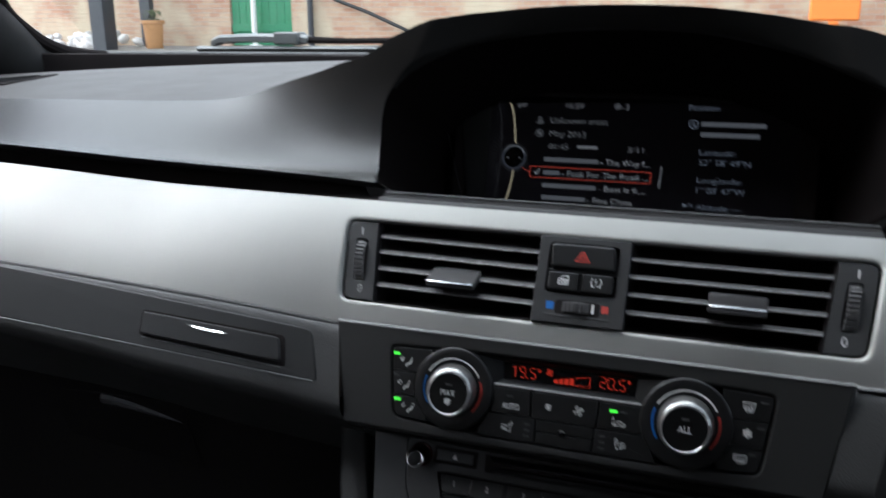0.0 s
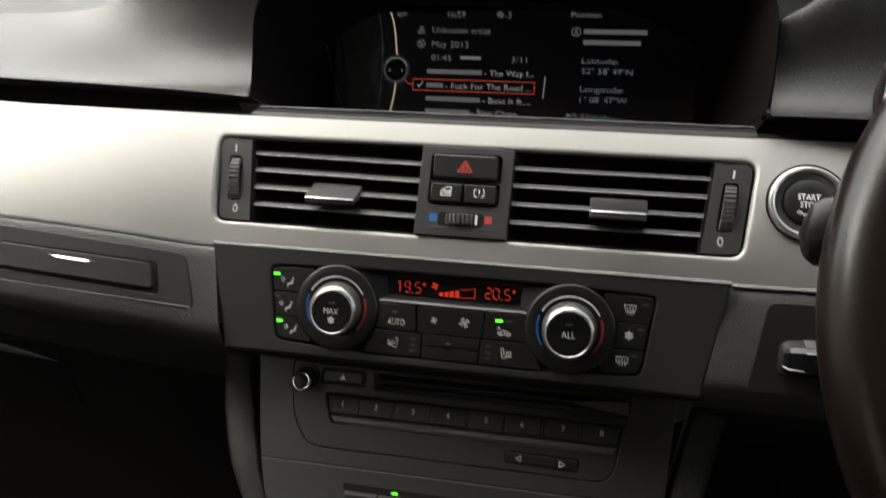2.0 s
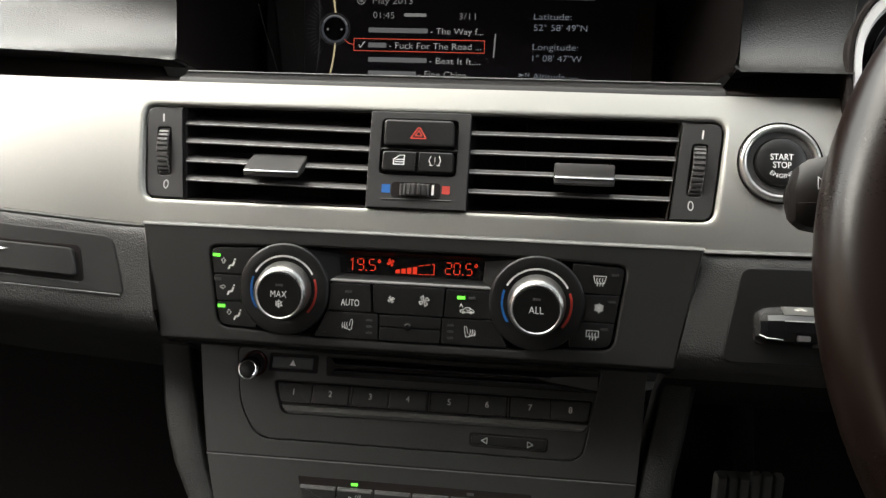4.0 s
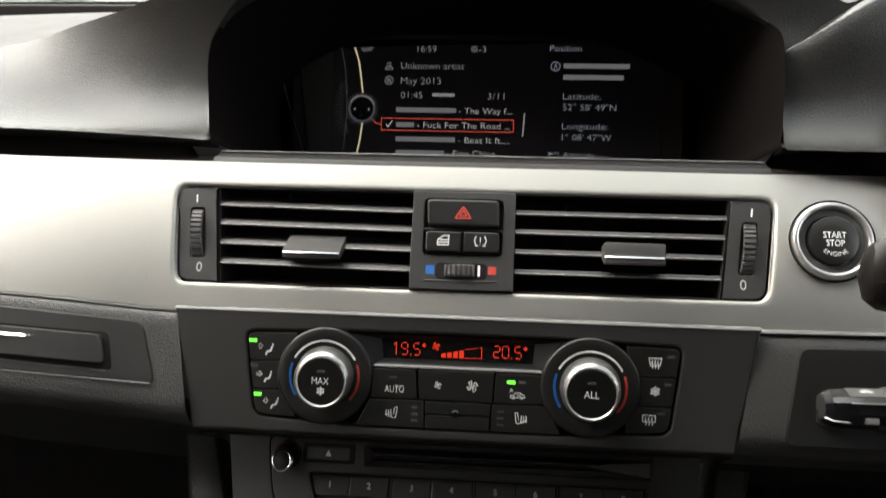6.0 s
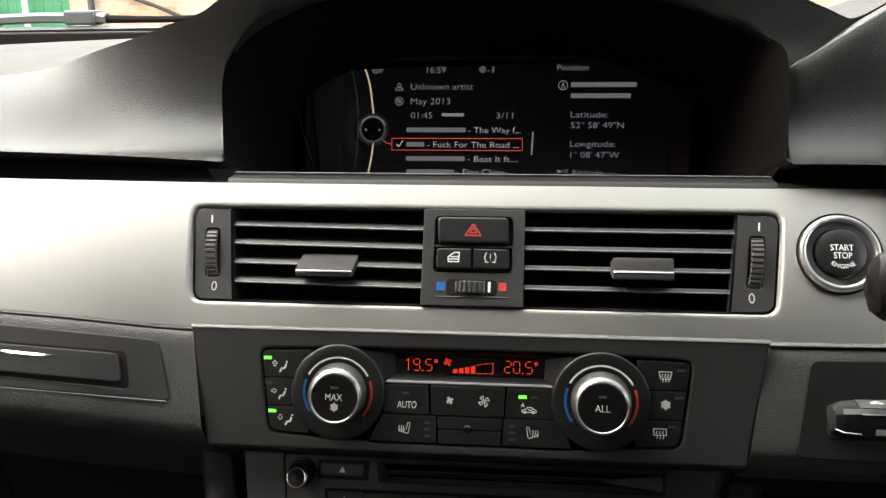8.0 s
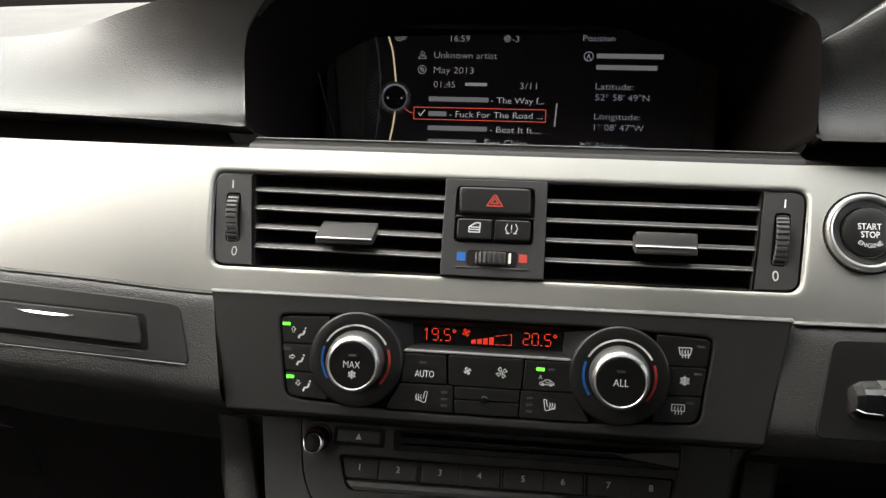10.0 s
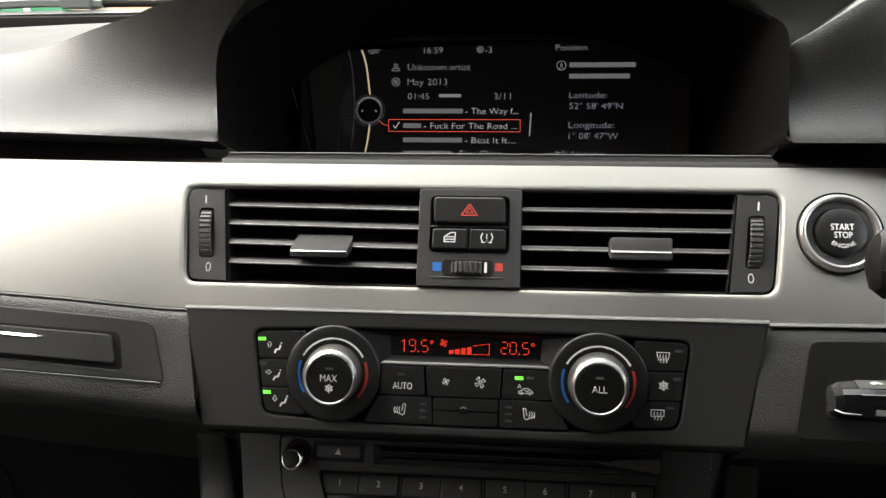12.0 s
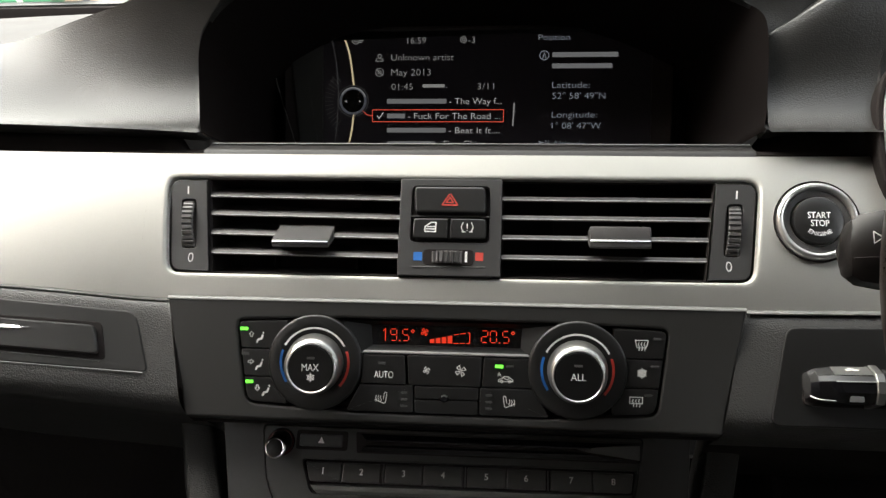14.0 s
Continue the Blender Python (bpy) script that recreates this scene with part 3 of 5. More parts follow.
face_rows = []
for t in (0, 0.02, 0.05, 0.09, 0.14, 0.2, 0.28, 0.37, 0.47, 0.58, 0.68, 0.78, 0.87, 0.94, 1.0):
    row = []
    for b, c in zip(front, crease):
        p = b.lerp(c, t)
        # the face is hollow: it rises gently from its front edge and steeply to the crease
        sag = blend([(-760, 3), (-420, 4), (-300, 5), (-140, 2), (-120, 0), (120, 0), (145, 2), (270, 2), (640, 2)], b.x) * math.sin(math.pi * t ** 0.62)
        y, z = p.y + 0.72 * sag, p.z - 0.62 * sag
        k = ease((p.x + 330) / 110) if p.x < 0 else ease((300 - p.x) / 80)
        k *= ease((abs(b.x - 5) - 130) / 18) * ease(t / 0.1)
        if 0.3 > t > 0 and z < 60:
            z = max(z, 56.5)
        q = (p.x, y + (blend(COVE_BACK if p.x > 0 else COVE, z) - y) * k, z)
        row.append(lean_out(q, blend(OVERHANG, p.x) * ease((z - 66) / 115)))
    face_rows.append(row)
lip = [[(p[0], p[1] + 3, p[2] - 0.7) for p in face_rows[0]], [(p[0], p[1] + 15, p[2] + 0.5) for p in face_rows[0]]]
part("padded_face", loft(lip[::-1] + face_rows), PAD, dash, "grained soft vinyl face", angle=60)
top_rows = [face_rows[-1]]
for t in (0.02, 0.06, 0.15, 0.3, 0.5, 0.75, 1.0):
    row = []
    for c in (Vector(p) for p in face_rows[-1]):
        w = back_edge(c.x)
        p = c.lerp(w, t)
        rise = 10 * math.sin(math.pi * min(1, t * 1.0)) * (1 if abs(c.x) > 230 else 0.4)
        if t < 0.05:
            rise = 0.8
        row.append((p.x, p.y - 0.5 * rise * 0.0, p.z + rise * 0.6))
    top_rows.append(row)
part("padded_top", loft(top_rows), PAD_TOP, dash, "matt grained top surface", angle=60)

# the driver's hood stands in front of the screen hood, with a rounded shoulder that fades into the face
rows = []
for x, y, z, foot, k in ((169.6, 3, 112, 163.5, 0.0), (173, 2.5, 115, 166, 0.05), (180, 0.5, 118.5, 171, 0.3), (190, -3, 124, 178, 0.8), (204, -6, 132, 188, 1.0), (218, -7, 140.5, 198, 1.0), (235, -7, 151, 206, 1.0), (256, -8, 163, 212, 1.0), (280, -8, 176, 218, 1.0)):
    low = 49.5
    row = [(x + 2, y + 40, z + 2.5 * k), (x + 1, y + 20, z + 4.6 * k), (x, y + 9, z + 5.2 * k), (x, y + 6.5, z + 5.0 * k), (x, y + 2.2, z + 2.8 * k), (x, y + 0.4, z + 0.4), (x, y, z - 1.0)]
    for v in (0.9, 0.8, 0.68, 0.55, 0.42, 0.3, 0.2, 0.13, 0.07, 0.03, 0):
        zz = low + (z - 2 - low) * v
        yy = blend(COVE_DRIVER, zz) - 0.3
        m = ease((v - 0.55) / 0.45)
        xx = foot + (x - foot) * v if k else blend([(49, 162.5), (70, 166), (91, 168), (108, 169.2), (116, 169.8)], zz)
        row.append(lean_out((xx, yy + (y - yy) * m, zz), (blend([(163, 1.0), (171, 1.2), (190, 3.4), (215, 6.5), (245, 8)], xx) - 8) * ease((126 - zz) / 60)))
    rows.append(row)
part("driver_hood", loft(rows), PAD, dash, "grained face and rounded shoulder of the instrument hood", angle=70)

# black liner of the screen hood, its back and floor
first = min(range(len(front)), key=lambda k: (front[k] - Vector((-147, 5, 56))).length)
last = min(range(len(front)), key=lambda k: (front[k] - Vector((163.3, -4, 55))).length)
arch = [Vector(p) for p in face_rows[0][first:last + 1]]
liner_rows = []
for t in (0, 0.04, 0.15, 0.4, 0.7, 1.0):
    row = []
    for p in arch:
        q = Vector(((p.x - 4) * 0.86 + 4, 118, 62 + (p.z - 56) * 0.83))
        v = p.lerp(q, t)
        row.append((v.x, v.y, v.z + (1.5 * math.sin(math.pi * t))))
    liner_rows.append(row)
part("hood_liner", loft(liner_rows), LINING, dash, "matt black hood lining", angle=50)
part("hood_back", flat([[(-150, 40), (160, 40), (160, 185), (-150, 185)]], 116), DARK, dash)
part("hood_floor", loft([[(-143, y, z), (160, y, z)] for y, z in ((9, 40), (5.0, 42.5), (5.3, 44.8), (6.4, 46.4), (12, 49.5), (14.5, 52.4), (18, 53.2), (24, 52.6), (110, 56))]), SHELF, dash, "dark grey shelf lip under the screen", angle=50)
# the highlight on the dark lip, drawn as a pale line
part("shelf_edge", tube([(-142, 13.4, 52.0), (159, 13.4, 52.0)], 0.55, 8), EDGE, dash, "thin pale line painting the highlight on the shelf lip")
# cluster recess on the driver's side
rec = front[[k for k in range(len(front)) if front[k].x > 215][0]:]
part("cluster_liner", loft([[tuple(p.lerp(Vector(((p.x - 350) * 0.8 + 350, 120, 60 + (p.z - 56) * 0.75)), t)) for p in rec] for t in (0, 0.1, 0.5, 1)]), BLACK, dash, angle=50)
part("cluster_back", flat([[(205, 20), (640, 20), (640, 180), (205, 180)]], 112), DARK, dash)
# dark undercut between pad and trim
part("undercut", loft([[(x, y, z if k or -165 < x < 180 else 78) for x in range(-760, 641, 20)] for k, (y, z) in enumerate(((30, 51.5), (15, 49), (9, 45), (8, 30)))]), BLACK, dash, angle=50)


# ---- the trim strip ----
def trim_low(x):
    return blend([(-760, -24), (-420, -31), (-320, -33.5), (-230, -36.5), (-150, -40.3), (150, -40.3), (700, -36)], x)


def trim_y(x, z):
    """The surface of the strip and of the panels that carry it on."""
    out = blend([(-760, -60), (-420, -30), (-300, -18), (-215, -8), (-150, -1.0), (120, -1.0), (185, -4.5), (260, -9), (700, -30)], x)
    low = min(1.0, max(0.0, (48 - z) / 88))
    top = blend([(-760, 1.0), (-480, 0.92), (-400, 0.75), (-340, 0.45), (-290, 0.25), (700, 0.25)], x)
    y = out * (top + (1 - top) * low)
    if z > -5:
        y += blend([(60, 4.4), (160, 5.6)], x) * ((z + 5) / 49) ** 2
    if z < -5:
        y += blend([(20, 3.4), (150, 5.6)], x) * ((z + 5) / 36) ** 2
    return y


def dense(pts, step=6.0):
    out = []
    for a, b in zip(pts, pts[1:] + pts[:1]):
        n = max(1, round(math.dist(a, b) / step))
        out += [(a[0] + (b[0] - a[0]) * k / n, a[1] + (b[1] - a[1]) * k / n) for k in range(n)]
    return out


VENT = dense(rounded([(-155, -26.2), (154.5, -26.2), (160.5, 28), (-160.5, 28)], [7, 7, 8, 8], 6))
LEFT_X = list(range(-760, -400, 30)) + list(range(-400, -169, 10))
RIGHT_X = list(range(170, 300, 10)) + list(range(300, 641, 34))
trim = thing("dashboard_trim", DASH, "satin graphite metallic trim strip across the dashboard", "trim strip")
rows = []
for t in range(17):
    row = []
    for x in LEFT_X:
        z = 42.2 + (trim_low(x) - 42.2) * t / 16
        row.append((x, trim_y(x, z), z))
    rows.append(row)
bm = loft(rows)
rows = []
for t in range(17):
    row = []
    for x in RIGHT_X:
        z = 42.2 + (trim_low(x) - 42.2) * t / 16
        row.append((x, trim_y(x, z), z))
    rows.append(row)
loft(rows, bm=bm)
# the ring round the vents
hole = VENT
ring = []
for x, z in hole:
    # the matching point of the outer rectangle
    u, v = x / (157.6 + 2.9 * (z - 1) / 27), (z - 0.9) / 27.1
    m = max(abs(u), abs(v))
    ox = 170 * u / m
    low = trim_low(ox)
    ring.append((ox, low + (42.2 - low) * (v / m + 1) / 2))
for cx, cz in ((-170, 42.2), (170, 42.2), (-170, trim_low(-170)), (170, trim_low(170))):
    near = min(range(len(ring)), key=lambda k: math.dist(ring[k], (cx, cz)))
    ring[near] = (cx, cz)
rows = []
for t in (0, 0.04, 0.09, 0.2, 0.4, 0.6, 0.8, 0.9, 1):
    row = []
    for (x, z), (ox, oz) in zip(hole, ring):
        px, pz = x + (ox - x) * t, z + (oz - z) * t
        row.append((px, trim_y(px, pz) + (1.5 if t == 0 else 0.5 if t == 0.04 else 0.1 if t == 0.09 else 0), pz))
    rows.append(row)
loft([[(x, trim_y(x, z) + 7, z) for x, z in hole]] + rows, closed=True, bm=bm)
# the turned-in edges above and below
for edge in ("top", "low"):
    rows = []
    for dy, dz in ((0, 0), (1.5, 0.8), (8, 1.0)):
        row = []
        for x in LEFT_X + list(range(-160, 161, 10)) + RIGHT_X:
            z = 42.2 if edge == "top" else trim_low(x)
            row.append((x, trim_y(x, z) + dy, z + (dz if edge == "top" else -dz)))
        rows.append(row)
    loft(rows, bm=bm)
strip = part("metal_strip", bm, TRIM, trim, angle=180)
for p in strip.data.polygons:
    if p.normal.y > 0.02:
        p.flip()
# one continuous sheen over the joined pieces of the strip
normals = []
for v in strip.data.vertices:
    x, y, z = (c / MM for c in v.co)
    if abs(y - trim_y(x, z)) < 0.05:
        nrm = Vector((trim_y(x + 1, z) - trim_y(x - 1, z), -2.0, trim_y(x, z + 1) - trim_y(x, z - 1)))
        normals.append(nrm.normalized())
    else:
        normals.append(v.normal if v.normal.y < 0 else -v.normal)
strip.data.normals_split_custom_set_from_vertices(normals)

# ---- lower dashboard, passenger side ----
def low_left(x):
    return blend([(-760, -76), (-410, -82), (-330, -87), (-280, -92), (-200, -97), (-140, -102)], x)


xs = LEFT_X + [-163, -156]


def edge_y(x):
    return trim_y(x, trim_low(x)) - 3.6


def roll(t):
    """How far the lower panels turn in below."""
    return 3 * t * t + (9 * ((t - 0.84) / 0.16) ** 2 if t > 0.84 else 0)


rows = []
for t in (0, 0.02, 0.045, 0.075, 0.11, 0.15, 0.2, 0.3, 0.4, 0.6, 0.75, 0.84, 0.89, 0.93, 0.97, 1.0):
    row = []
    for x in xs + [None]:
        if x is None:
            x = -150.5 + 11.3 * t
        z0 = trim_low(x) - 1.0
        z = z0 + (low_left(x) - z0) * t
        row.append((x, edge_y(x) + blend([(0, 4.5), (0.02, 2.0), (0.045, 0.7), (0.075, 0.05), (0.11, -0.35), (0.15, -0.55), (0.2, -0.6), (1, -0.6)], t) + roll(t), z))
    rows.append(row)
for dy, dz in ((28, -2), (40, -3)):
    rows.append([(x, edge_y(x) + dy, low_left(x) + dz) for x in xs + [-138.5]])
# the panel's rounded top, in a paler tone that paints its highlight
part("panel_edge", loft([[(x, edge_y(x) + dy, trim_low(x) - dz) for x in xs + [-150.5]] for dy, dz in ((6.5, 0.2), (3.4, 0.5), (1.6, 1.1), (0.9, 1.7), (1.0, 2.1))]), LEDGE, dash, "rounded upper edge of the lower panel, paler for its highlight", angle=50)
part("lower_panel", loft(rows), PAD_LOW, dash, "grained lower panel on the passenger side", angle=50)
under = [rows[-1]] + [[(x, edge_y(x) + dy, low_left(x) + dz) for x in xs + [-139]] for dy, dz in ((70, -8), (120, -24))]
part("panel_underside", loft(under), PAD_LOW, dash, "dark underside of the passenger panel", angle=50)
rows = [under[-1]] + [[(x, edge_y(x) + dy, low_left(x) + dz) for x in xs + [-139]] for dy, dz in ((170, -70), (230, -300))]
part("footwell_lining", loft(rows), FOOTWELL, dash, "black passenger footwell lining", angle=50)


def panel_y(x, z):
    z0, z1 = trim_low(x) - 1, low_left(x)
    t = min(1.0, max(0.0, (z - z0) / (z1 - z0)))
    return edge_y(x) - 0.6 + roll(t)


def panel_patch(outline, rise, mat, parent, name, label=""):
    """A slab that follows the curve of the lower panel."""
    bm = prism(outline, -rise, 2.0, 0.8)
    bmesh.ops.triangulate(bm, faces=[f for f in bm.faces if len(f.verts) > 4])
    bmesh.ops.subdivide_edges(bm, edges=[e for e in bm.edges if e.calc_length() > 18], cuts=5)
    bmesh.ops.triangulate(bm, faces=bm.faces)
    for v in bm.verts:
        v.co.y += panel_y(v.co.x, v.co.z)
    return part(name, bm, mat, parent, label, angle=40)


tray = thing("cupholder_panel", DASH, "smooth charcoal panel with a pop-out cup holder flap", "cup holder")
panel_patch(rounded([(-700, -68 + 10), (-420, -70.5), (-158.3, -81), (-167.8, -49), (-330, -39.8), (-420, -35.5), (-700, -28)], [2, 5, 4, 6, 20, 20, 2], 4), 0.7, CUP_PANEL, tray, "panel")
panel_patch(rounded([(-287, -69.6), (-180.3, -75.6), (-184.5, -55.2), (-287.5, -51.6)], 3.5, 4), 1.0, DARK, tray, "gap")
flap = panel_patch(rounded([(-284.6, -68), (-184.2, -72.6), (-187.8, -57.3), (-285.2, -53.4)], 3, 4), 3.4, CUP_PANEL, tray, "flap")
# pale lines paint the light caught by the lips below panel and flap
for name, ends, lift, r in (("lower_edge", ((-560, -65), (-420, -70.9), (-290, -75.9), (-161, -81.2)), 0.5, 0.45), ("gap_edge", ((-284, -70.1), (-235, -72.9), (-184, -75.9)), 0.9, 0.4)):
    part(name, tube([(x, panel_y(x, z) - lift, z) for x, z in ends], r, 6), EDGE if r > 0.42 else LEDGE, tray, "thin pale line painting the light on the lip")
rows = []
for k in range(13):
    t = k / 12
    x = -252 + 31.5 * t
    w = 2.2 * math.sin(math.pi * t) ** 0.8 + 0.05
    zc = -58.3 - 1.6 * t
    y = panel_y(x, zc) - 3.4
    rows.append([(x, y, zc + 0.3), (x, y - 0.9, zc - w * 0.5), (x, y + 0.1, zc - w)])
part("handle", loft(rows), CHROME, flap, "bright chrome finger grip")

# ---- lower dashboard, driver side ----
rows = []
for t in (0, 0.02, 0.045, 0.075, 0.11, 0.15, 0.2, 0.3, 0.4, 0.6, 0.75, 0.84, 0.89, 0.93, 0.97, 1.0):
    row = []
    for k, x in enumerate([None, 158] + RIGHT_X):
        xx = 149.2 - 12 * t if x is None else x
        z0 = trim_low(xx) - 1
        z = z0 + (-103 - z0) * t
        row.append((xx, edge_y(xx) + blend([(0, 4.5), (0.02, 2.0), (0.045, 0.7), (0.075, 0.05), (0.11, -0.35), (0.15, -0.55), (0.2, -0.6), (1, -0.6)], t) + roll(t), z))
    rows.append(row)
rows.append([(x, edge_y(x) + 36, -107) for x in [137, 150] + RIGHT_X])
# upper edge set off in a pale tone, a painted reflection of the windscreen
part("panel_edge", loft([[(x, edge_y(x) + dy, trim_low(x) - dz) for x in [150] + RIGHT_X] for dy, dz in ((5.5, -0.3), (1.4, -0.1), (0.2, 0.5), (-0.8, 1.5), (-0.85, 2.0), (-0.4, 2.4))]), EDGE, dash, "upper edge of the knee panel, pale to paint its reflection", angle=50)
part("knee_panel", loft(rows), PAD_LOW, dash, "grained knee panel on the driver side", angle=50)
rows = [rows[-1]] + [[(x, edge_y(x) + 5 + dy, -104 + dz) for x in [138, 150] + RIGHT_X] for dy, dz in ((60, -10), (400, -30), (470, -400))]
part("footwell_lining", loft(rows), FOOTWELL, dash, "black driver footwell lining", angle=50)

# ---- centre console ----
RADIO = DASH @ local(0, 39, -130, -5)
console = thing("centre_console", RADIO, "charcoal centre console with grained side rails", "centre console", kind="structure")
RADIO_BOX = rounded([(-89, -26), (94.5, -25.5), (104, 24.8), (-106.3, 24.8), (-101, -8)], [9, 9, 4, 4, 10], 6)
bm = plate(rounded([(-95, -112), (112, -112), (120.5, -77), (124.8, -35), (130, 42), (-133, 42), (-118.5, -35), (-105, -77)], [3, 3, 8, 20, 3, 3, 20, 8], 3), inset(RADIO_BOX, -0.5), 0, 6, 0.5)
part("fascia", bm, SOFT, console)
part("fascia_groove", stroke([[(-118, -36.0), (124.3, -34.9)]], 0.8, -0.12), DARK, console)
# seam highlight put in as a thin pale bar
part("lower_fascia_edge", tube([(-117.8, 0.1, -37.0), (123.8, 0.1, -35.9)], 0.4, 6), LEDGE, console, "thin pale line painting the highlight below the groove")
part("fascia_back", prism([(-92, -111), (109, -111), (117.5, -77), (121.8, -35), (127, 42), (-130, 42), (-115, -35), (-102, -77)], 5, 34, 0), DARK, console)
for s in (-1, 1):
    rows = []
    for z in (46, 36, 26, 17, 6, -9, -26, -44, -54, -66, -77, -79):
        xi = blend([(-79, 103), (-77, 104), (-54, 113.5), (-44, 118.5), (-9, 130.5), (17, 139.5), (30, 144.5), (46, 152)], z)
        w = blend([(-79, 15.5), (-44, 20.5), (-9, 22), (17, 20), (46, 22)], z)
        if s > 0:
            xi, w = blend([(-79, 121), (-54, 123.6), (-38, 126), (-15, 131.2), (-2, 134.5), (17, 139), (46, 149)], z), 18.5
        y = blend([(-79, 1.0), (-44, 2.5), (-9, 6.5), (17, 11), (46, 18)], z)
        rows.append([(s * (xi - 2), y + 30, z), (s * (xi - 0.6), y + 3, z), (s * (xi + 0.3), y + 0.8, z), (s * (xi + 1.6), y, z), (s * (xi + w - 4), y + 1.0, z), (s * (xi + w - 1.5), y + 2.2, z), (s * (xi + w), y + 5, z),
                     (s * (xi + w + 1.5), y + 16, z), (s * (xi + w + 6), y + 60, z - 4), (s * (xi + w + 10), 250, z - 40)])
    part("side_rail", loft(rows), RAIL, console, "grained rail beside the console", angle=40)
part("tunnel", loft([[(x, y, z) for x, y in ((-92, 10), (-84, -30), (84, -30), (92, 10))] for z in (-112, -118, -300)]), BLACK, console, "dark tunnel under the console")
# underside of the climate panel, above the console
part("overhang", loft([[(-139, -34, 26), (139, -34, 26)], [(-137, -26, 23), (137, -26, 23)], [(-136, 4, 34), (136, 4, 34)]]), BLACK, console)


# ---- print: the little signs on buttons, in x and z round a centre ----
def moved(lines, x, z, k=1.0):
    return [[(x + k * a, z + k * b) for a, b in line] for line in lines]


SEATED = [[(1.6, 0.4), (0.9, -1.6), (-0.9, -2.0), (-1.6, -3.6)], [(1.7, 0.6), (1.1, -1.2)]]
HEAD = arc(2.0, 1.7, 0.55, 0, 360, 10)
SNOW = [[(1.9 * math.cos(radians(a)), 1.9 * math.sin(radians(a))), (-1.9 * math.cos(radians(a)), -1.9 * math.sin(radians(a)))] for a in (90, 30, 150)] + [
    [(1.35 * math.cos(radians(a + s)), 1.35 * math.sin(radians(a + s))), (1.0 * math.cos(radians(a)), 1.0 * math.sin(radians(a)))] for a in range(30, 390, 60) for s in (-28, 28)]
FAN = [[(r * math.cos(radians(a + b)), r * math.sin(radians(a + b))) for r, b in ((0.3, 0), (1.1, 35), (1.9, 30), (2.1, -8), (1.2, -8), (0.3, 0))] for a in (20, 110, 200, 290)]
HEAT = [[(-2.2 + d, -2.0), (-1.8 + d, -1.0), (-2.4 + d, 0.0), (-2.0 + d, 1.2)] for d in (0.0, 1.2, 2.4)]
SEAT = [[(2.9, 2.9), (3.5, 2.6), (2.7, -2.4), (1.8, -2.8), (-2.6, -0.9)], [(2.2, 2.6), (2.9, 2.9)], [(1.6, -0.6), (2.2, 2.6)]]
SCREENED = [[(-2.9, 2.2), (2.9, 2.2), (2.1, -1.1), (-2.1, -1.1), (-2.9, 2.2)]] + [[(d, 1.2), (d - 0.4, 0.2), (d + 0.3, -0.8), (d, -2.4)] for d in (-1.2, 0.1, 1.4)]
REAR = [[(-2.8, 2.0), (2.8, 2.0), (2.8, -0.9), (-2.8, -0.9), (-2.8, 2.0)]] + [[(d, 1.0), (d - 0.4, 0.1), (d + 0.3, -0.9), (d, -2.4)] for d in (-1.3, 0.1, 1.5)]
CAR = [[(-3.4, -0.9), (-3.3, 0.0), (-1.9, 0.4), (-0.8, 1.4), (1.2, 1.4), (2.6, 0.4), (3.5, -0.1), (3.4, -0.9), (-3.4, -0.9)], arc(-1.9, -0.9, 0.6, 0, 360, 8), arc(2.0, -0.9, 0.6, 0, 360, 8), [(-0.6, 0.6), (0.8, -0.2), (1.6, 0.7)]]
TRIANGLE = [(-1, -0.6), (1, -0.6), (0, 1.05)]


def arrow(x, z, dx, dz):
    """A small open block arrow."""
    side = (-dz, dx)
    pts = [(x + dx * a + side[0] * b, z + dz * a + side[1] * b) for a, b in ((1.6, 0), (0.2, 1.3), (0.2, 0.5), (-1.2, 0.5), (-1.2, -0.5), (0.2, -0.5), (0.2, -1.3))]
    return pts + pts[:1]


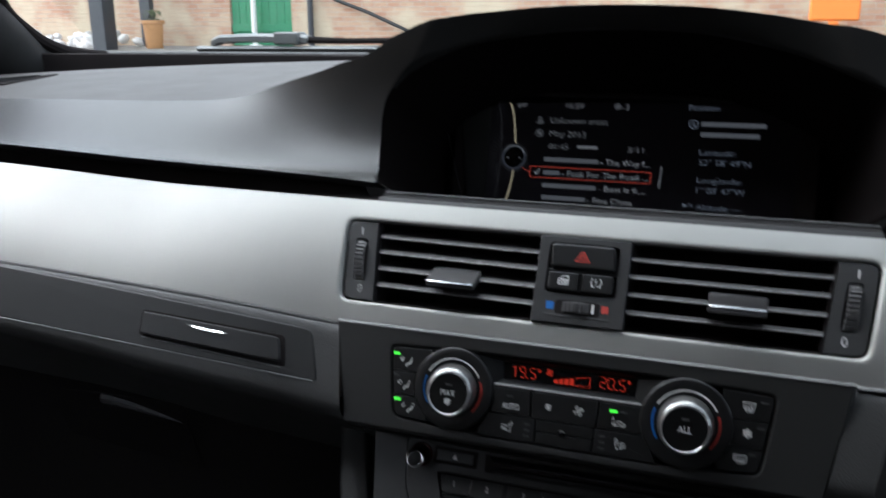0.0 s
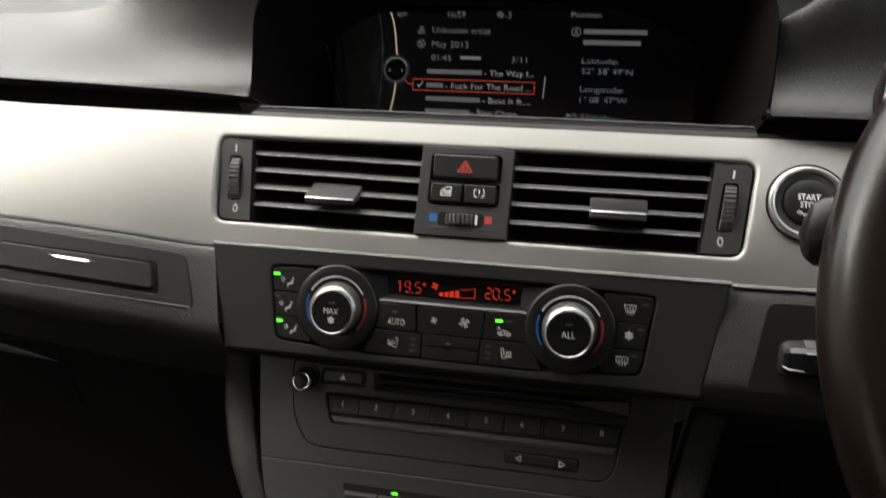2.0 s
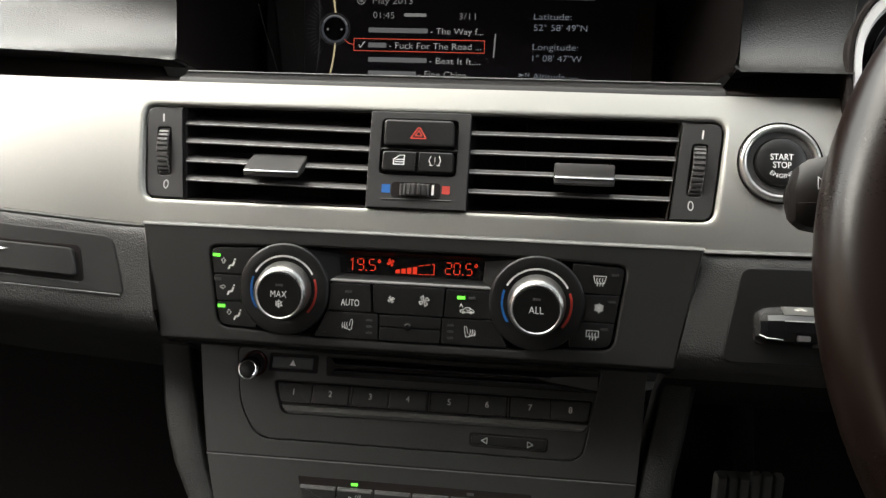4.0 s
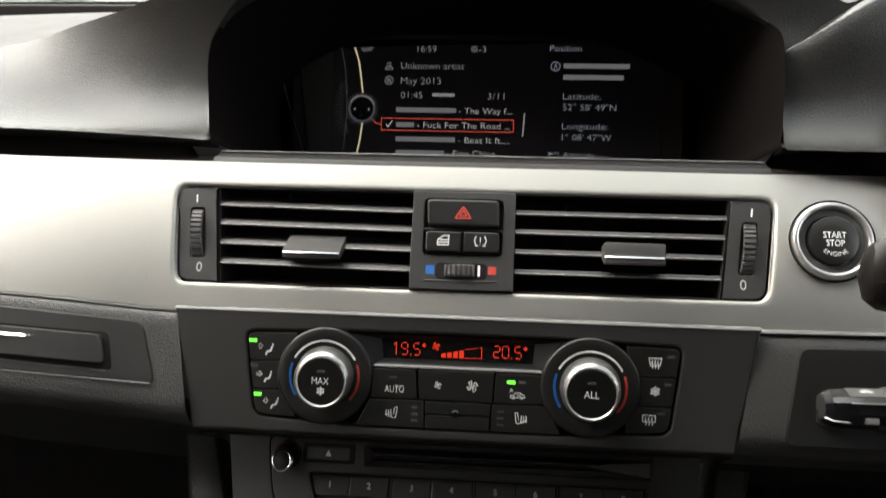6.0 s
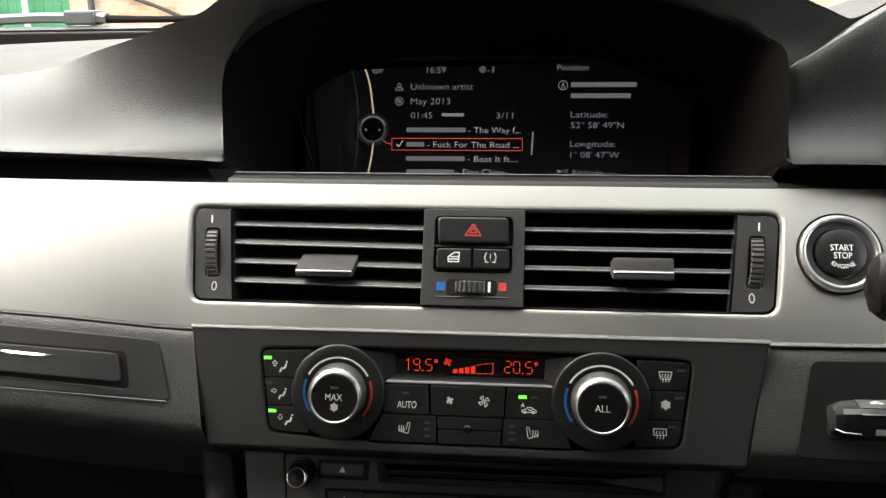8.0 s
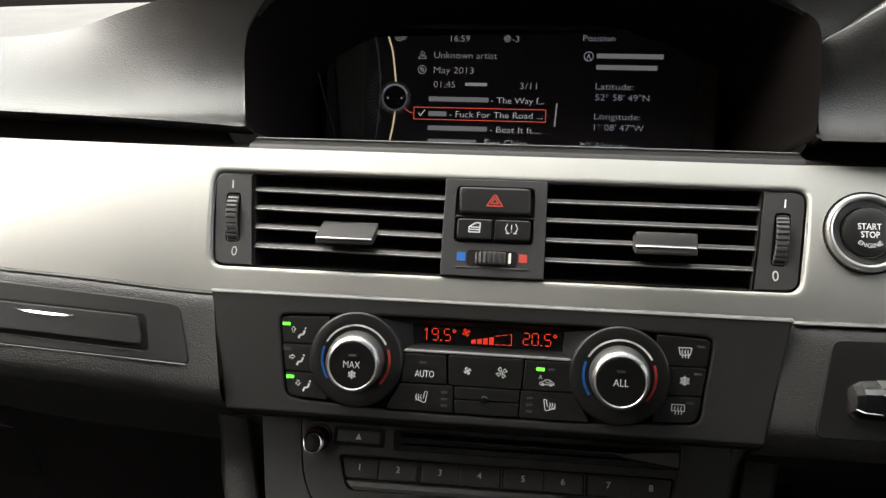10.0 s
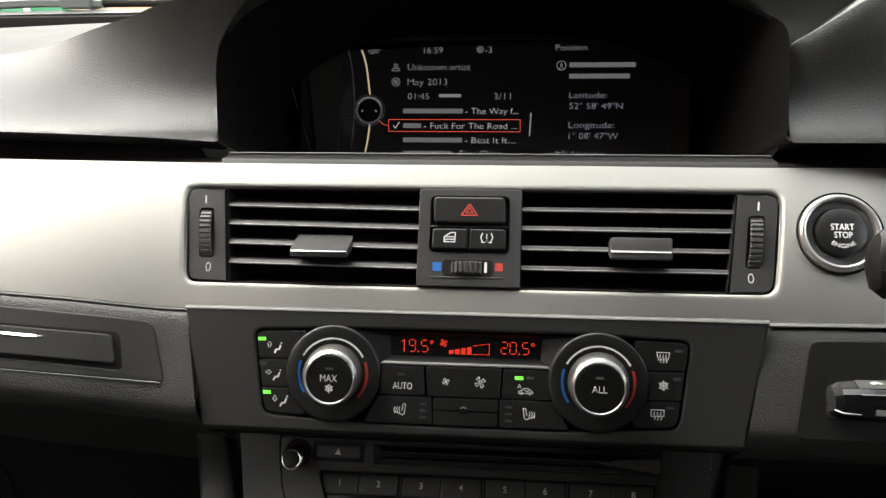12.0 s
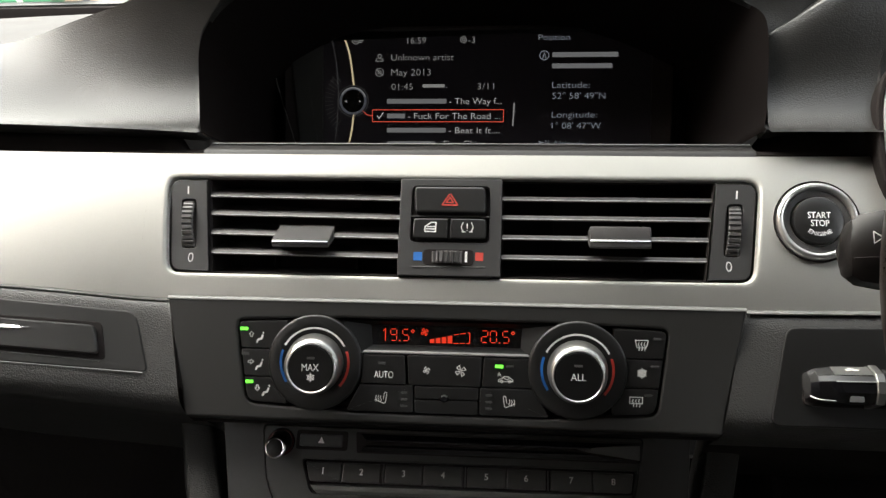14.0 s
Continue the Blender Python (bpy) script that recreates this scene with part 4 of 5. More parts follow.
# ---- centre vents ----
def vent(cx0, cx1, label, tabx, tilt, raised=False, rise=1.0):
    """One louvred vent: its shell, four slats and the sliding tab."""
    v = thing("air_vent", DASH, label, "air vent", "centre air vents")
    (t0, b0), (t1, b1) = cx0, cx1
    part("shell", loft([[(t0, 3, 27), (t1, 3, 27), (b1, 3, -25.5), (b0, 3, -25.5)], [(t0, 42, 34), (t1, 42, 34), (b1, 42, -14), (b0, 42, -14)]], closed=True), DARK, v)
    part("throat", block(t0 - 2, t1 + 2, 41, 44, -28, 40, 0), DARK, v)
    for z in (18.6, 8.1, -2.8, -13.6):
        u = (27 - z) / 52.5
        x0, x1 = t0 + (b0 - t0) * u, t1 + (b1 - t1) * u
        rows = []
        for x in (x0, (x0 + x1) / 2, x1):
            dz = tilt * (x - (x0 + x1) / 2)
            rows.append([(x, y, z + dz + (q * rise if y > 7 else q)) for y, q in ((4.5, -1.5), (4.7, -0.5), (5.6, 1.0), (7.4, 2.3), (9.4, 3.0), (14, 4.4), (27, 10.3), (27, 9.1), (14, 2.8), (6, -1.9), (4.9, -1.9))])
        slat = part("slat", loft(rows, closed=True, cap=True), SLATS, v, angle=50)
        # a pale strip paints the light that the slat's front edge catches
        part("slat_edge", tube([(x, 4.6, z + tilt * (x - (x0 + x1) / 2) - 1.4) for x in (x0 + 0.3, (x0 + x1) / 2, x1 - 0.3)], 0.5, 6), RIM, slat, "thin pale strip painting the highlight on the front edge")
    for x in (x0 + 0.27 * (x1 - x0), x0 + 0.73 * (x1 - x0)):
        part("vane", loft([[(x + d, 30, -20), (x + d, 30, 32), (x + d, 40, 32), (x + d, 40, -20)] for d in (-0.6, 0.6)], closed=True, cap=True), DARK, v)
    if raised:
        main, edge = ((7, 1.6), (-6.3, 0.6), (-6.6, -0.4), (-6.1, -6.0), (-6.9, -7.2), (-6.4, -10), (-5.2, -10.8), (5, -6)), -7.3
    else:
        main, edge = ((7, 2.6), (-0.6, -3.8), (-5, -7.6), (-6.6, -9.0), (-6.6, -11.2), (-5.6, -12.6), (5, -6)), -10.0
    mid = sum(z for _, z in main) / len(main)
    ends = [[(y * k + 1 - k, mid + (z - mid) * k) for y, z in main] for k in (0.86, 0.96, 1.0)]
    tab = part("tab", loft([[(tabx + dx, y, z) for y, z in ends[n]] for dx, n in ((-15.6, 0), (-15.2, 1), (-14.2, 2), (14.2, 2), (15.2, 1), (15.6, 0))], closed=True, cap=True), TAB, v, "soft grey sliding tab", angle=30)
    part("chrome_strip", tube([(tabx - 14.9, -6.0, edge + 0.1), (tabx - 14, -6.8, edge), (tabx + 14, -6.8, edge), (tabx + 14.9, -6.0, edge + 0.1)], 0.6, 8), CHROME, tab, "thin chrome edge")
    return v


vent((-137.2, -131.6), (-28.6, -28.2), "louvred black air vent with a chrome-edged tab, passenger side", -80.3, -0.012)
vent((26.4, 26.6), (137.6, 131.4), "louvred black air vent with a chrome-edged tab, driver side", 87.5, 0.0, True, 0.5)


def vent_wheel(s):
    """The end panel of a vent with its ribbed thumb wheel."""
    w = thing("vent_thumbwheel", DASH, "grey end panel with a ribbed black thumb wheel", "thumb wheel", "vent thumb wheels")
    out = rounded([(s * 131.8, -25.7), (s * 154.4, -25.7), (s * 159.8, 27.4), (s * 137.4, 27.4)], [0.5, 6.5, 7.5, 0.5], 5)
    hole = rounded([(s * 140.6, -12.6), (s * 148.6, -12.6), (s * 151.4, 15.4), (s * 143.4, 15.4)], 2.2, 4)
    part("panel", plate(inset(out, 0.9), hole, 2.3, 6, 0.5), GREY, w)
    part("shadow_gap", prism(inset(out, -0.6), 6, 8, 0), DARK, w)
    part("well", prism(inset(hole, -1.5), 5.0, 6.5, 0), DARK, w)
    rows = []
    for k in range(85):
        a = radians(-58 + 116 * k / 84)
        r = 15.2 + (0.6 if k % 8 in (1, 2, 3, 4, 5) else -0.9)
        z = 1.4 + r * math.sin(a)
        y = 8.4 - r * math.cos(a) * 0.62
        x = s * (146 + z * 0.1)
        rows.append([(x - 3.3, y + 0.8, z), (x - 2.7, y, z), (x + 2.7, y, z), (x + 3.3, y + 0.8, z)])
    part("ribbed_wheel", loft(rows), TAB, w, angle=20)
    printed("open_mark", stroke([[(s * 148.2, 18.6), (s * 148.6, 22.6)]], 0.9, 2.2), WHITE, w)
    printed("shut_mark", stroke([[(s * 143 + 1.25 * math.cos(radians(a)), -17.6 + 2.3 * math.sin(radians(a))) for a in range(0, 361, 20)]], 0.75, 2.2), WHITE, w)


vent_wheel(-1)
vent_wheel(1)

# ---- switch block between the vents ----
hz = thing("switch_block", DASH, "grey switch block with hazard, lock and tyre buttons", "switch panel")
WELLS = rounded([(-22, -7.8), (20, -7.8), (20, 23.2), (-22, 23.2)], 3, 4)
part("panel", plate(rounded([(-28.2, -25.8), (26.3, -25.8), (26.3, 27.2), (-28.4, 27.2)], 0.8, 3), WELLS, -0.6, 6, 0.4), GREY, hz)
part("well", prism(inset(WELLS, -1), 2.5, 5, 0), DARK, hz)
part("web", block(-22.4, 20.4, -0.5, 3, 6.0, 7.0, 0.2), GREY, hz)
b = part("hazard_button", prism(rounded([(-19.8, 7.8), (18.3, 7.8), (17.5, 22.2), (-20.6, 22.2)], 2.6, 5), -3.0, 3, 1.3, lean=0.05), SATIN, hz, "wide gloss black button with a red triangle")
tri = [(-1.1 + 4.2 * x, 14.2 + 3.9 * z) for x, z in TRIANGLE]
printed("red_triangle", stroke([tri], 0.8, -3.9, stroke([[(-1.1 + 1.9 * x, 14.3 + 1.8 * z) for x, z in TRIANGLE]], 0.7, -3.9, closed=True), closed=True), RED, b)
b = part("lock_button", prism(rounded([(-20.6, -6.2), (-1.6, -6.2), (-1.4, 5.0), (-20.4, 5.0)], [2.4, 0.4, 0.4, 2], 4), -2.6, 3, 0.9), BUTTON, hz)
printed("door_sign", stroke([[(-14.0, -2.4), (-8.4, -2.4), (-8.2, 2.6), (-10.8, 2.6), (-14.0, 0.2), (-14.0, -2.4)], [(-12.8, 0.2), (-8.8, 0.3)], [(-10.6, -1.1), (-9.4, -1.1)], [(-13.2, -1.0), (-8.6, -1.0)]], 0.75, -2.66), WHITE, b)
b = part("tyre_button", prism(rounded([(-0.8, -6.2), (18.6, -6.2), (18.2, 5.0), (-0.6, 5.0)], [0.4, 2.4, 2, 0.4], 4), -2.6, 3, 0.9), BUTTON, hz)
printed("tyre_sign", stroke([[(6.4, -2.4), (5.2, 0.2), (6.2, 2.6)], [(10.4, -2.4), (11.6, 0.2), (10.6, 2.6)], [(5.6, -2.4), (7.4, -2.4)], [(9.6, -2.4), (11.2, -2.4)], [(8.4, 2.0), (8.4, -0.4)], [(8.4, -1.5), (8.4, -1.6)]], 0.6, -2.66), WHITE, b)
part("wheel_slot", prism(box(-14.6, 12.2, -20.2, -11.6, 2.5), -0.8, 1, 0.2), DARK, hz)
rows = []
for k in range(91):
    a = radians(-62 + 124 * k / 90)
    r = 13.6 + (0.5 if k % 8 in (1, 2, 3, 4) else -0.8)
    x, y = -1.2 + r * math.sin(a), 6.6 - r * math.cos(a) * 0.7
    rows.append([(x, y + 0.8, -19.2), (x, y, -18.4), (x, y, -13.2), (x, y + 0.8, -12.4)])
wheel = part("temperature_wheel", loft(rows), TAB, hz, angle=20)
printed("index_mark", flat([box(7.6, 8.9, -18.6, -13.0, 0.2)], -2.2), WHITE, wheel)
printed("blue_square", flat([box(-19.8, -15.2, -17.8, -13.2, 0.3)], -0.75), BLUE, hz)
printed("red_square", flat([box(13.0, 17.2, -17.4, -13.0, 0.3)], -0.75), RED, hz)
part("wheel_ledge", tube([(-20, -0.7, -21.2), (18, -0.7, -21.0)], 0.35, 6), GREY, hz)

# ---- start button ----
st = thing("start_button", DASH @ local(185.5, -4.6, 5.2), "round black engine start button in a silver ring", "button")
part("ring", lathe([(20.3, 4), (20.3, 0.2), (20.1, -0.9), (19.5, -2.0), (18.6, -2.6), (17.6, -2.5), (16.8, -1.7), (16.5, -0.6), (16.4, 3)], 0, 0, 72), SILVER, st, "satin silver ring", angle=60)
part("recess", lathe([(21.3, 0.5), (21.2, -0.2), (20.8, -0.3), (20.2, 0.6)], 0, 0, 72), DARK, st)
part("collar", lathe([(16.6, 2.5), (16.2, 0.0), (13.2, 0.4), (12.7, 1.2), (12.5, 4)], 0, 0, 64), TAB, st, angle=40)
cap = part("cap", lathe([(12.4, 4), (12.4, -1.7), (11.9, -2.6), (10.2, -3.2), (6.0, -3.75), (0, -3.9)], 0, 0, 64), BUTTON, st, "domed satin black cap", angle=40)
printed("start_word", lettering("START", -0.2, 2.2, -4.05, 11.2, 3.1, "centre", bold=0.012), WHITE, cap)
printed("stop_word", lettering("STOP", 0, -1.9, -4.05, 8.9, 3.1, "centre", bold=0.012), WHITE, cap)


def curved(px, pz, y):
    a = radians(-90) + px / 8.7
    r = 8.7 - (pz + 0)
    return (r * math.cos(a) * 1.0, y, r * math.sin(a) + 1.2)


printed("engine_word", lettering("ENGINE", 0, 0, -3.75, 11.6, 2.1, "centre", bend=curved, bold=0.006), WHITE, cap)

# ---- climate control ----
CLIMATE = DASH @ local(0, -3, -55, 11)
INSERT = rounded([(-105.5, -39.6), (-48, -42.8), (48, -42.8), (105.5, -39.6), (111, 3.0), (57, 4.8), (-57, 4.8), (-111, 3.0)], [5, 6, 6, 5, 4, 6, 6, 4], 5)
fas = thing("climate_fascia", CLIMATE, "smooth charcoal fascia round the climate controls", "fascia")
part("fascia", plate(rounded([(-139.0, -48.5), (138.2, -48.5), (149.3, 14.6), (-150.3, 14.6)], [2, 2, 1.2, 1.2], 4), inset(INSERT, -0.4), 0.0, 22, 1.5), SOFT, fas, angle=40)
# the fascia's top chamfer, coloured pale for the windscreen light reflected in it
part("top_edge", loft([[(-150.1, y, z), (149.1, y, z)] for y, z in ((3.5, 15.2), (1.2, 15.1), (0.3, 14.6), (-0.3, 13.8), (-0.35, 13.4), (0.2, 13.1))]), EDGE, fas, "upper edge, pale to paint the windscreen's reflection", angle=50)
part("fascia_underside", loft([[(-137.5, 1, -48.4), (137.5, 1, -48.4)], [(-136, 6, -50.5), (136, 6, -50.5)], [(-135, 50, -49), (135, 50, -49)]]), SOFT, fas)

clim = thing("climate_control", CLIMATE, "black climate control panel with two silver-ringed dials", "climate control")
part("base", prism(INSERT, 6.0, 12, 0.2), DARK, clim)


def button(name, pts, label="", r=0.9, front=-0.5):
    return part(name, prism(rounded(pts, r, 3), front, 6.5, 0.42), BUTTON, clim, label)


def lamp(x, z, on, parent, w=4.2, h=1.7):
    part("indicator_lamp", prism(box(x - w / 2, x + w / 2, z - h / 2, z + h / 2, 0.4, 2), -0.75, 0.2, 0.1), GREEN_LED if on else DIMWHITE, parent, "lit green lamp" if on else "")


def left_x(z):
    return -110.4 + (2.6 - z) * 0.132


for s in (-1, 1):
    for n, (z1, z0) in enumerate(((2.4, -11.3), (-11.9, -25.9), (-26.5, -39.0))):
        pts = [(left_x(z0), z0), (-84, z0 - (1.0 if n == 2 else 0)), (-84, z1 + (1.0 if n == 0 else 0)), (left_x(z1), z1)]
        rad = [4.5 if n == 2 else 0.8, 0.5, 0.5, 3.2 if n == 0 else 0.8]
        b = button("air_button" if s < 0 else "demist_button", [(s * abs(x) if s > 0 else x, z) for x, z in pts], r=rad)
        if s < 0:
            x, z = (-100.4, -5.0) if n == 0 else (-100.6, -19.2) if n == 1 else (-96.6, -32.6)
            ar = arrow(x - 2.9, z + 0.6, *((0, 1), (1, 0), (0, -1))[n])
            printed("air_sign", stroke(moved([SEATED[0]], x + 1.6, z, 0.95), 1.0, -0.56, stroke([ar], 0.36, -0.56)), WHITE, b)
            printed("head_sign", flat(moved([HEAD[:-1]], x + 1.6, z, 0.95), -0.56), WHITE, b)
            lamp((-107.3, -108.0 + 1.6, -103.9)[n], (-1.4, -14.4, -29.0)[n], n != 1, b)
        else:
            x, z = ((97.9, -4.6), (98.2, -18.6), (95.5, -32.8))[n]
            printed("demist_sign", stroke(moved((SCREENED, SNOW, REAR)[n], x, z, 1.1 if n != 1 else 1.35), 0.5, -0.56), WHITE, b)
            lamp((105.6, 104.6, 101.4)[n], (-1.4, -15.2, -29.6)[n], False, b, 3.8, 1.3)

b = button("auto_button", [(-44.4, -27.9), (-20.9, -27.9), (-21.9, -13.2), (-43.9, -13.2)])
printed("auto_word", lettering("AUTO", -37.6, -23.2, -0.56, 10.0, 3.5), WHITE, b)
lamp(-33.6, -17.4, False, b, 3.8, 1.3)
b = button("fan_rocker", [(-19.6, -28.1), (17.4, -28.1), (18.0, -13.0), (-20.6, -13.0)])
printed("small_fan_sign", stroke(moved(FAN, -10.4, -20.4, 0.85), 0.5, -0.56), WHITE, b)
printed("large_fan_sign", stroke(moved(FAN, 7.2, -20.2, 1.35), 0.5, -0.56), WHITE, b)
b = button("recirculation_button", [(18.2, -28.0), (43, -28.0), (43, -13.2), (19.0, -13.2)])
printed("car_sign", stroke(moved(CAR, 30.2, -23.9, 1.05), 0.5, -0.56), WHITE, b)
printed("auto_letter", lettering("A", 27.0, -21.3, -0.56, height=2.2, align="centre"), WHITE, b)
lamp(26.8, -17.3, True, b)
lamp(32.4, -17.3, False, b, 3.8, 1.3)
for s in (-1, 1):
    pts = [(-52, -42.4), (-17.0, -42.4), (-17.4, -28.6), (-45, -28.6)]
    b = button("seat_heater_button", [(-s * x, z) for x, z in pts] if s > 0 else pts)
    printed("seat_sign", stroke([[(s * (-a) + s * 32.6 if s > 0 else a - 34.2, z - 35.2) for a, z in line] for line in HEAT + SEAT], 0.42, -0.56), WHITE, b)
    for k in range(3):
        lamp(s * 21.8, -32.2 - 3.4 * k, False, b, 3.4, 1.2)
b = button("blank_button", [(-16.4, -35.0), (16.4, -35.0), (16.6, -28.7), (-16.6, -28.7)])
b = button("blank_button", [(-16.2, -42.5), (16.2, -42.5), (16.4, -35.5), (-16.4, -35.5)])
part("sensor_dot", lathe([(1.9, 0), (1.9, -0.9), (1.3, -1.1), (0, -1.1)], -1.0, -34.6, 20), GLOSS, b, "small dark sensor")
part("sensor_glint", loft([[(-1.0 + r * math.cos(radians(a)), -1.15, -34.6 + r * math.sin(radians(a))) for a in range(30, 151, 15)] for r in (1.3, 2.1)]), SILVER, b)

# the red display
outer = [(-55.5, 4.2), (55.5, 4.2), (42.6, -12.4), (-44.6, -12.4)]
inner = [(-40.6, 1.9), (38.2, 1.9), (37.4, -8.2), (-39.6, -8.2)]
frame_part = part("display_frame", loft([[(x, 0.4, z) for x, z in outer], [(x, 5.0, z) for x, z in inner]], closed=True), CAP, clim, "bevelled dark display frame", angle=10)
# lower bevel coloured paler than its frame to paint the light line on it
part("display_ledge", loft([[(-44.4, 0.2, -12.3), (42.4, 0.2, -12.3)], [(-43.8, 0.3, -11.6), (41.8, 0.3, -11.6)], [(-43.2, 0.9, -10.9), (41.2, 0.9, -10.9)]]), EDGE, frame_part, "bevelled ledge, pale to paint its highlight", angle=10)
glassy = part("display_window", flat([inner], 4.95), GLOSS, clim, "black display window")
DY = 4.85
SEG = {"0": "abcdef", "1": "bc", "2": "abged", "5": "acdfg", "9": "abcdfg"}


def digits(text, x, z, w=3.2, h=6.0, gap=1.3):
    """Dot-matrix style numerals from straight strokes."""
    bm = bmesh.new()
    for ch in text:
        if ch == ".":
            stroke([[(x + 0.1, z - h / 2), (x + 0.5, z - h / 2)]], 0.8, DY, bm)
            x += 1.9
            continue
        if ch == "o":
            stroke([[(x + 0.8, z + h / 2 - 1.8), (x + 1.7, z + h / 2 - 0.9), (x + 0.8, z + h / 2), (x - 0.1, z + h / 2 - 0.9)]], 0.5, DY, bm, closed=True)
            continue
        x1, t, m, o = x + w, z + h / 2, z, z - h / 2
        lines = {"a": [(x, t), (x1, t)], "b": [(x1, t), (x1, m)], "c": [(x1, m), (x1, o)], "d": [(x, o), (x1, o)], "e": [(x, o), (x, m)], "f": [(x, m), (x, t)], "g": [(x, m), (x1, m)]}
        if ch == "1":
            x1 = x + w * 0.55
            stroke([[(x1, t), (x1, o)], [(x1 - 1.2, t - 1.1), (x1, t)]], 0.6, DY, bm)
        else:
            c = 0.6
            use = []
            for s in SEG[ch]:
                (ax, az), (bx, bz) = lines[s]
                sx, sz = (c if bx != ax else 0), (c if bz != az else 0)
                use.append([(ax + sx * (1 if bx > ax else -1), az + sz * (1 if bz > az else -1)), (bx - sx * (1 if bx > ax else -1), bz - sz * (1 if bz > az else -1))])
            stroke(use, 0.6, DY, bm)
        x += w + gap
    return bm


printed("temperature_digits", digits("19.5o", -34.8, -3.0), RED_LED, glassy)
printed("temperature_digits", digits("20.5o", 17.3, -2.8), RED_LED, glassy)
printed("fan_sign", stroke(moved(FAN, -12.4, -1.2, 0.95), 0.5, DY), RED_LED, glassy)
for k in range(4):
    x0, x1 = -9.6 + 3.1 * k, -7.2 + 3.1 * k
    printed("level_bar", flat([[(x0, -6.8), (x1, -6.8), (x1, -4.6 + 0.62 * k), (x0, -4.9 + 0.62 * k)]], DY), RED_LED, glassy)
printed("level_outline", stroke([[(2.9, -2.3), (5.4, -1.9)], [(6.4, -1.7), (9.0, -1.3)], [(10.2, -1.1), (11.2, -1.1), (11.2, -6.6), (9.6, -6.6)], [(2.9, -6.7), (5.2, -6.7)], [(6.2, -6.6), (8.6, -6.6)]], 0.5, DY), RED_LED, glassy)


def dial(x, word, snow):
    z = -18.0
    def sloped(profile, n=80):
        bm = lathe(profile, x, z, n)
        for v in bm.verts:
            v.co.z += 0.25 * min(0.0, v.co.y + 1.5)
        return bm

    d = part("dial", lathe([(24.8, 3), (24.8, -1.0), (24.3, -1.7), (23.4, -2.0), (19.5, -1.9), (16.0, -1.6), (14.6, -1.2)], x, z, 80), BUTTON, clim, "round dial with a coloured scale", angle=40)
    part("grip", sloped([(15.4, -1.0), (15.0, -1.8), (14.8, -5.6), (14.4, -8.0), (13.7, -9.2), (13.0, -9.7)]), STEEL, d, "brushed silver grip", angle=40)
    part("silver_ring", sloped([(13.0, -9.7), (12.7, -9.95), (12.3, -10.0), (11.9, -9.5)]), SILVER, d, "satin silver ring", angle=50)
    part("push_cap", sloped([(11.85, -7), (11.85, -9.4), (11.4, -9.9), (6, -9.7), (0, -9.65)], 64), CAP, d, angle=40)
    yw, zc = -10.15, z - 2.1
    if snow:
        printed("dial_word", lettering(word, x - 0.1, zc + 0.5, yw, 8.7, 3.5, "centre"), WHITE, d)
        printed("snow_sign", stroke(moved(SNOW, x + 0.2, zc - 4.6, 1.15), 0.55, yw), WHITE, d)
    else:
        printed("dial_word", lettering(word, x, zc - 0.3, yw, 7.4, 3.5, "centre"), WHITE, d)
    part("lamp_window", prism(box(x - 2, x + 2, zc + 4.6, zc + 5.8, 0.3, 2), -10.1, -8, 0.05), DIMWHITE, d)
    printed("white_arc", stroke([arc(x, z, 17.9, 150, 30, 30)], 1.0, -1.95), WHITE, d)
    printed("blue_arc", stroke([arc(x, z, 17.9, 161, 214, 14)], 1.3, -1.95), BLUE, d)
    printed("red_arc", stroke([arc(x, z, 17.9, 19, -40, 14)], 1.3, -1.95), RED, d)


dial(-68.9, "MAX", True)
dial(66.2, "ALL", False)

# ---- radio and disc player ----
rad = thing("car_radio", RADIO, "charcoal disc player with eight numbered buttons", "car radio")
ROWBOX = rounded([(-76, -11.4), (97, -9.6), (100.6, 7.6), (-82.6, 7.0)], [4, 4, 3, 3], 4)
part("faceplate", plate(RADIO_BOX, ROWBOX, -0.6, 5, 0.6), SOFT, rad, angle=40)
part("button_well", prism(inset(ROWBOX, -1), 2.4, 5, 0), DARK, rad)
EDGES = ((-80.2, -59.6), (-59.0, -37.9), (-35.4, -14.8), (-14.2, 7.2), (9.6, 30.5), (31.1, 51.8), (54.6, 76.4), (77.0, 98.4))
for n, (x0, x1) in enumerate(EDGES):
    up = 0.004 * (x0 + 80)
    pts = [(x0 + (3.2 if n == 0 else 0), -4.9 + up), (x1 - (1.5 if n == 7 else 0), -4.9 + up), (x1, 5.6 + up), (x0, 5.6 + up)]
    b = part("preset_button", prism(rounded(pts, [1.8 if n == 0 else 0.5, 1.8 if n == 7 else 0.5, 0.8, 0.8], 3), -1.0, 3, 0.5, lean=-0.2), PRESET, rad)
    printed("numeral", lettering(str(n + 1), (x0 + x1) / 2, 1.0 + up, -1.34, height=3.3, align="centre", bold=0.012), WHITE, b)
for x in (-36.6, 8.4, 53.2):
    part("divider", block(x - 0.3, x + 0.3, -0.8, 3, -4.9, 6.0, 0.1), GREY, rad)
part("ledge", loft([[(-77, 2.4, -5.6), (98, 2.4, -4.6)], [(-76.4, -0.9, -6.9), (97.4, -0.9, -5.9)], [(-74, -1.7, -9.6), (95.4, -1.7, -8.3)], [(-72, -0.6, -11.2), (94, -0.6, -9.7)]]), LEDGE, rad, "bevelled bright ledge under the buttons", angle=20)
part("eject_frame", prism(box(-86.6, -57.4, 12.0, 22.6, 1.5), -0.75, 1, 0.15), DARK, rad)
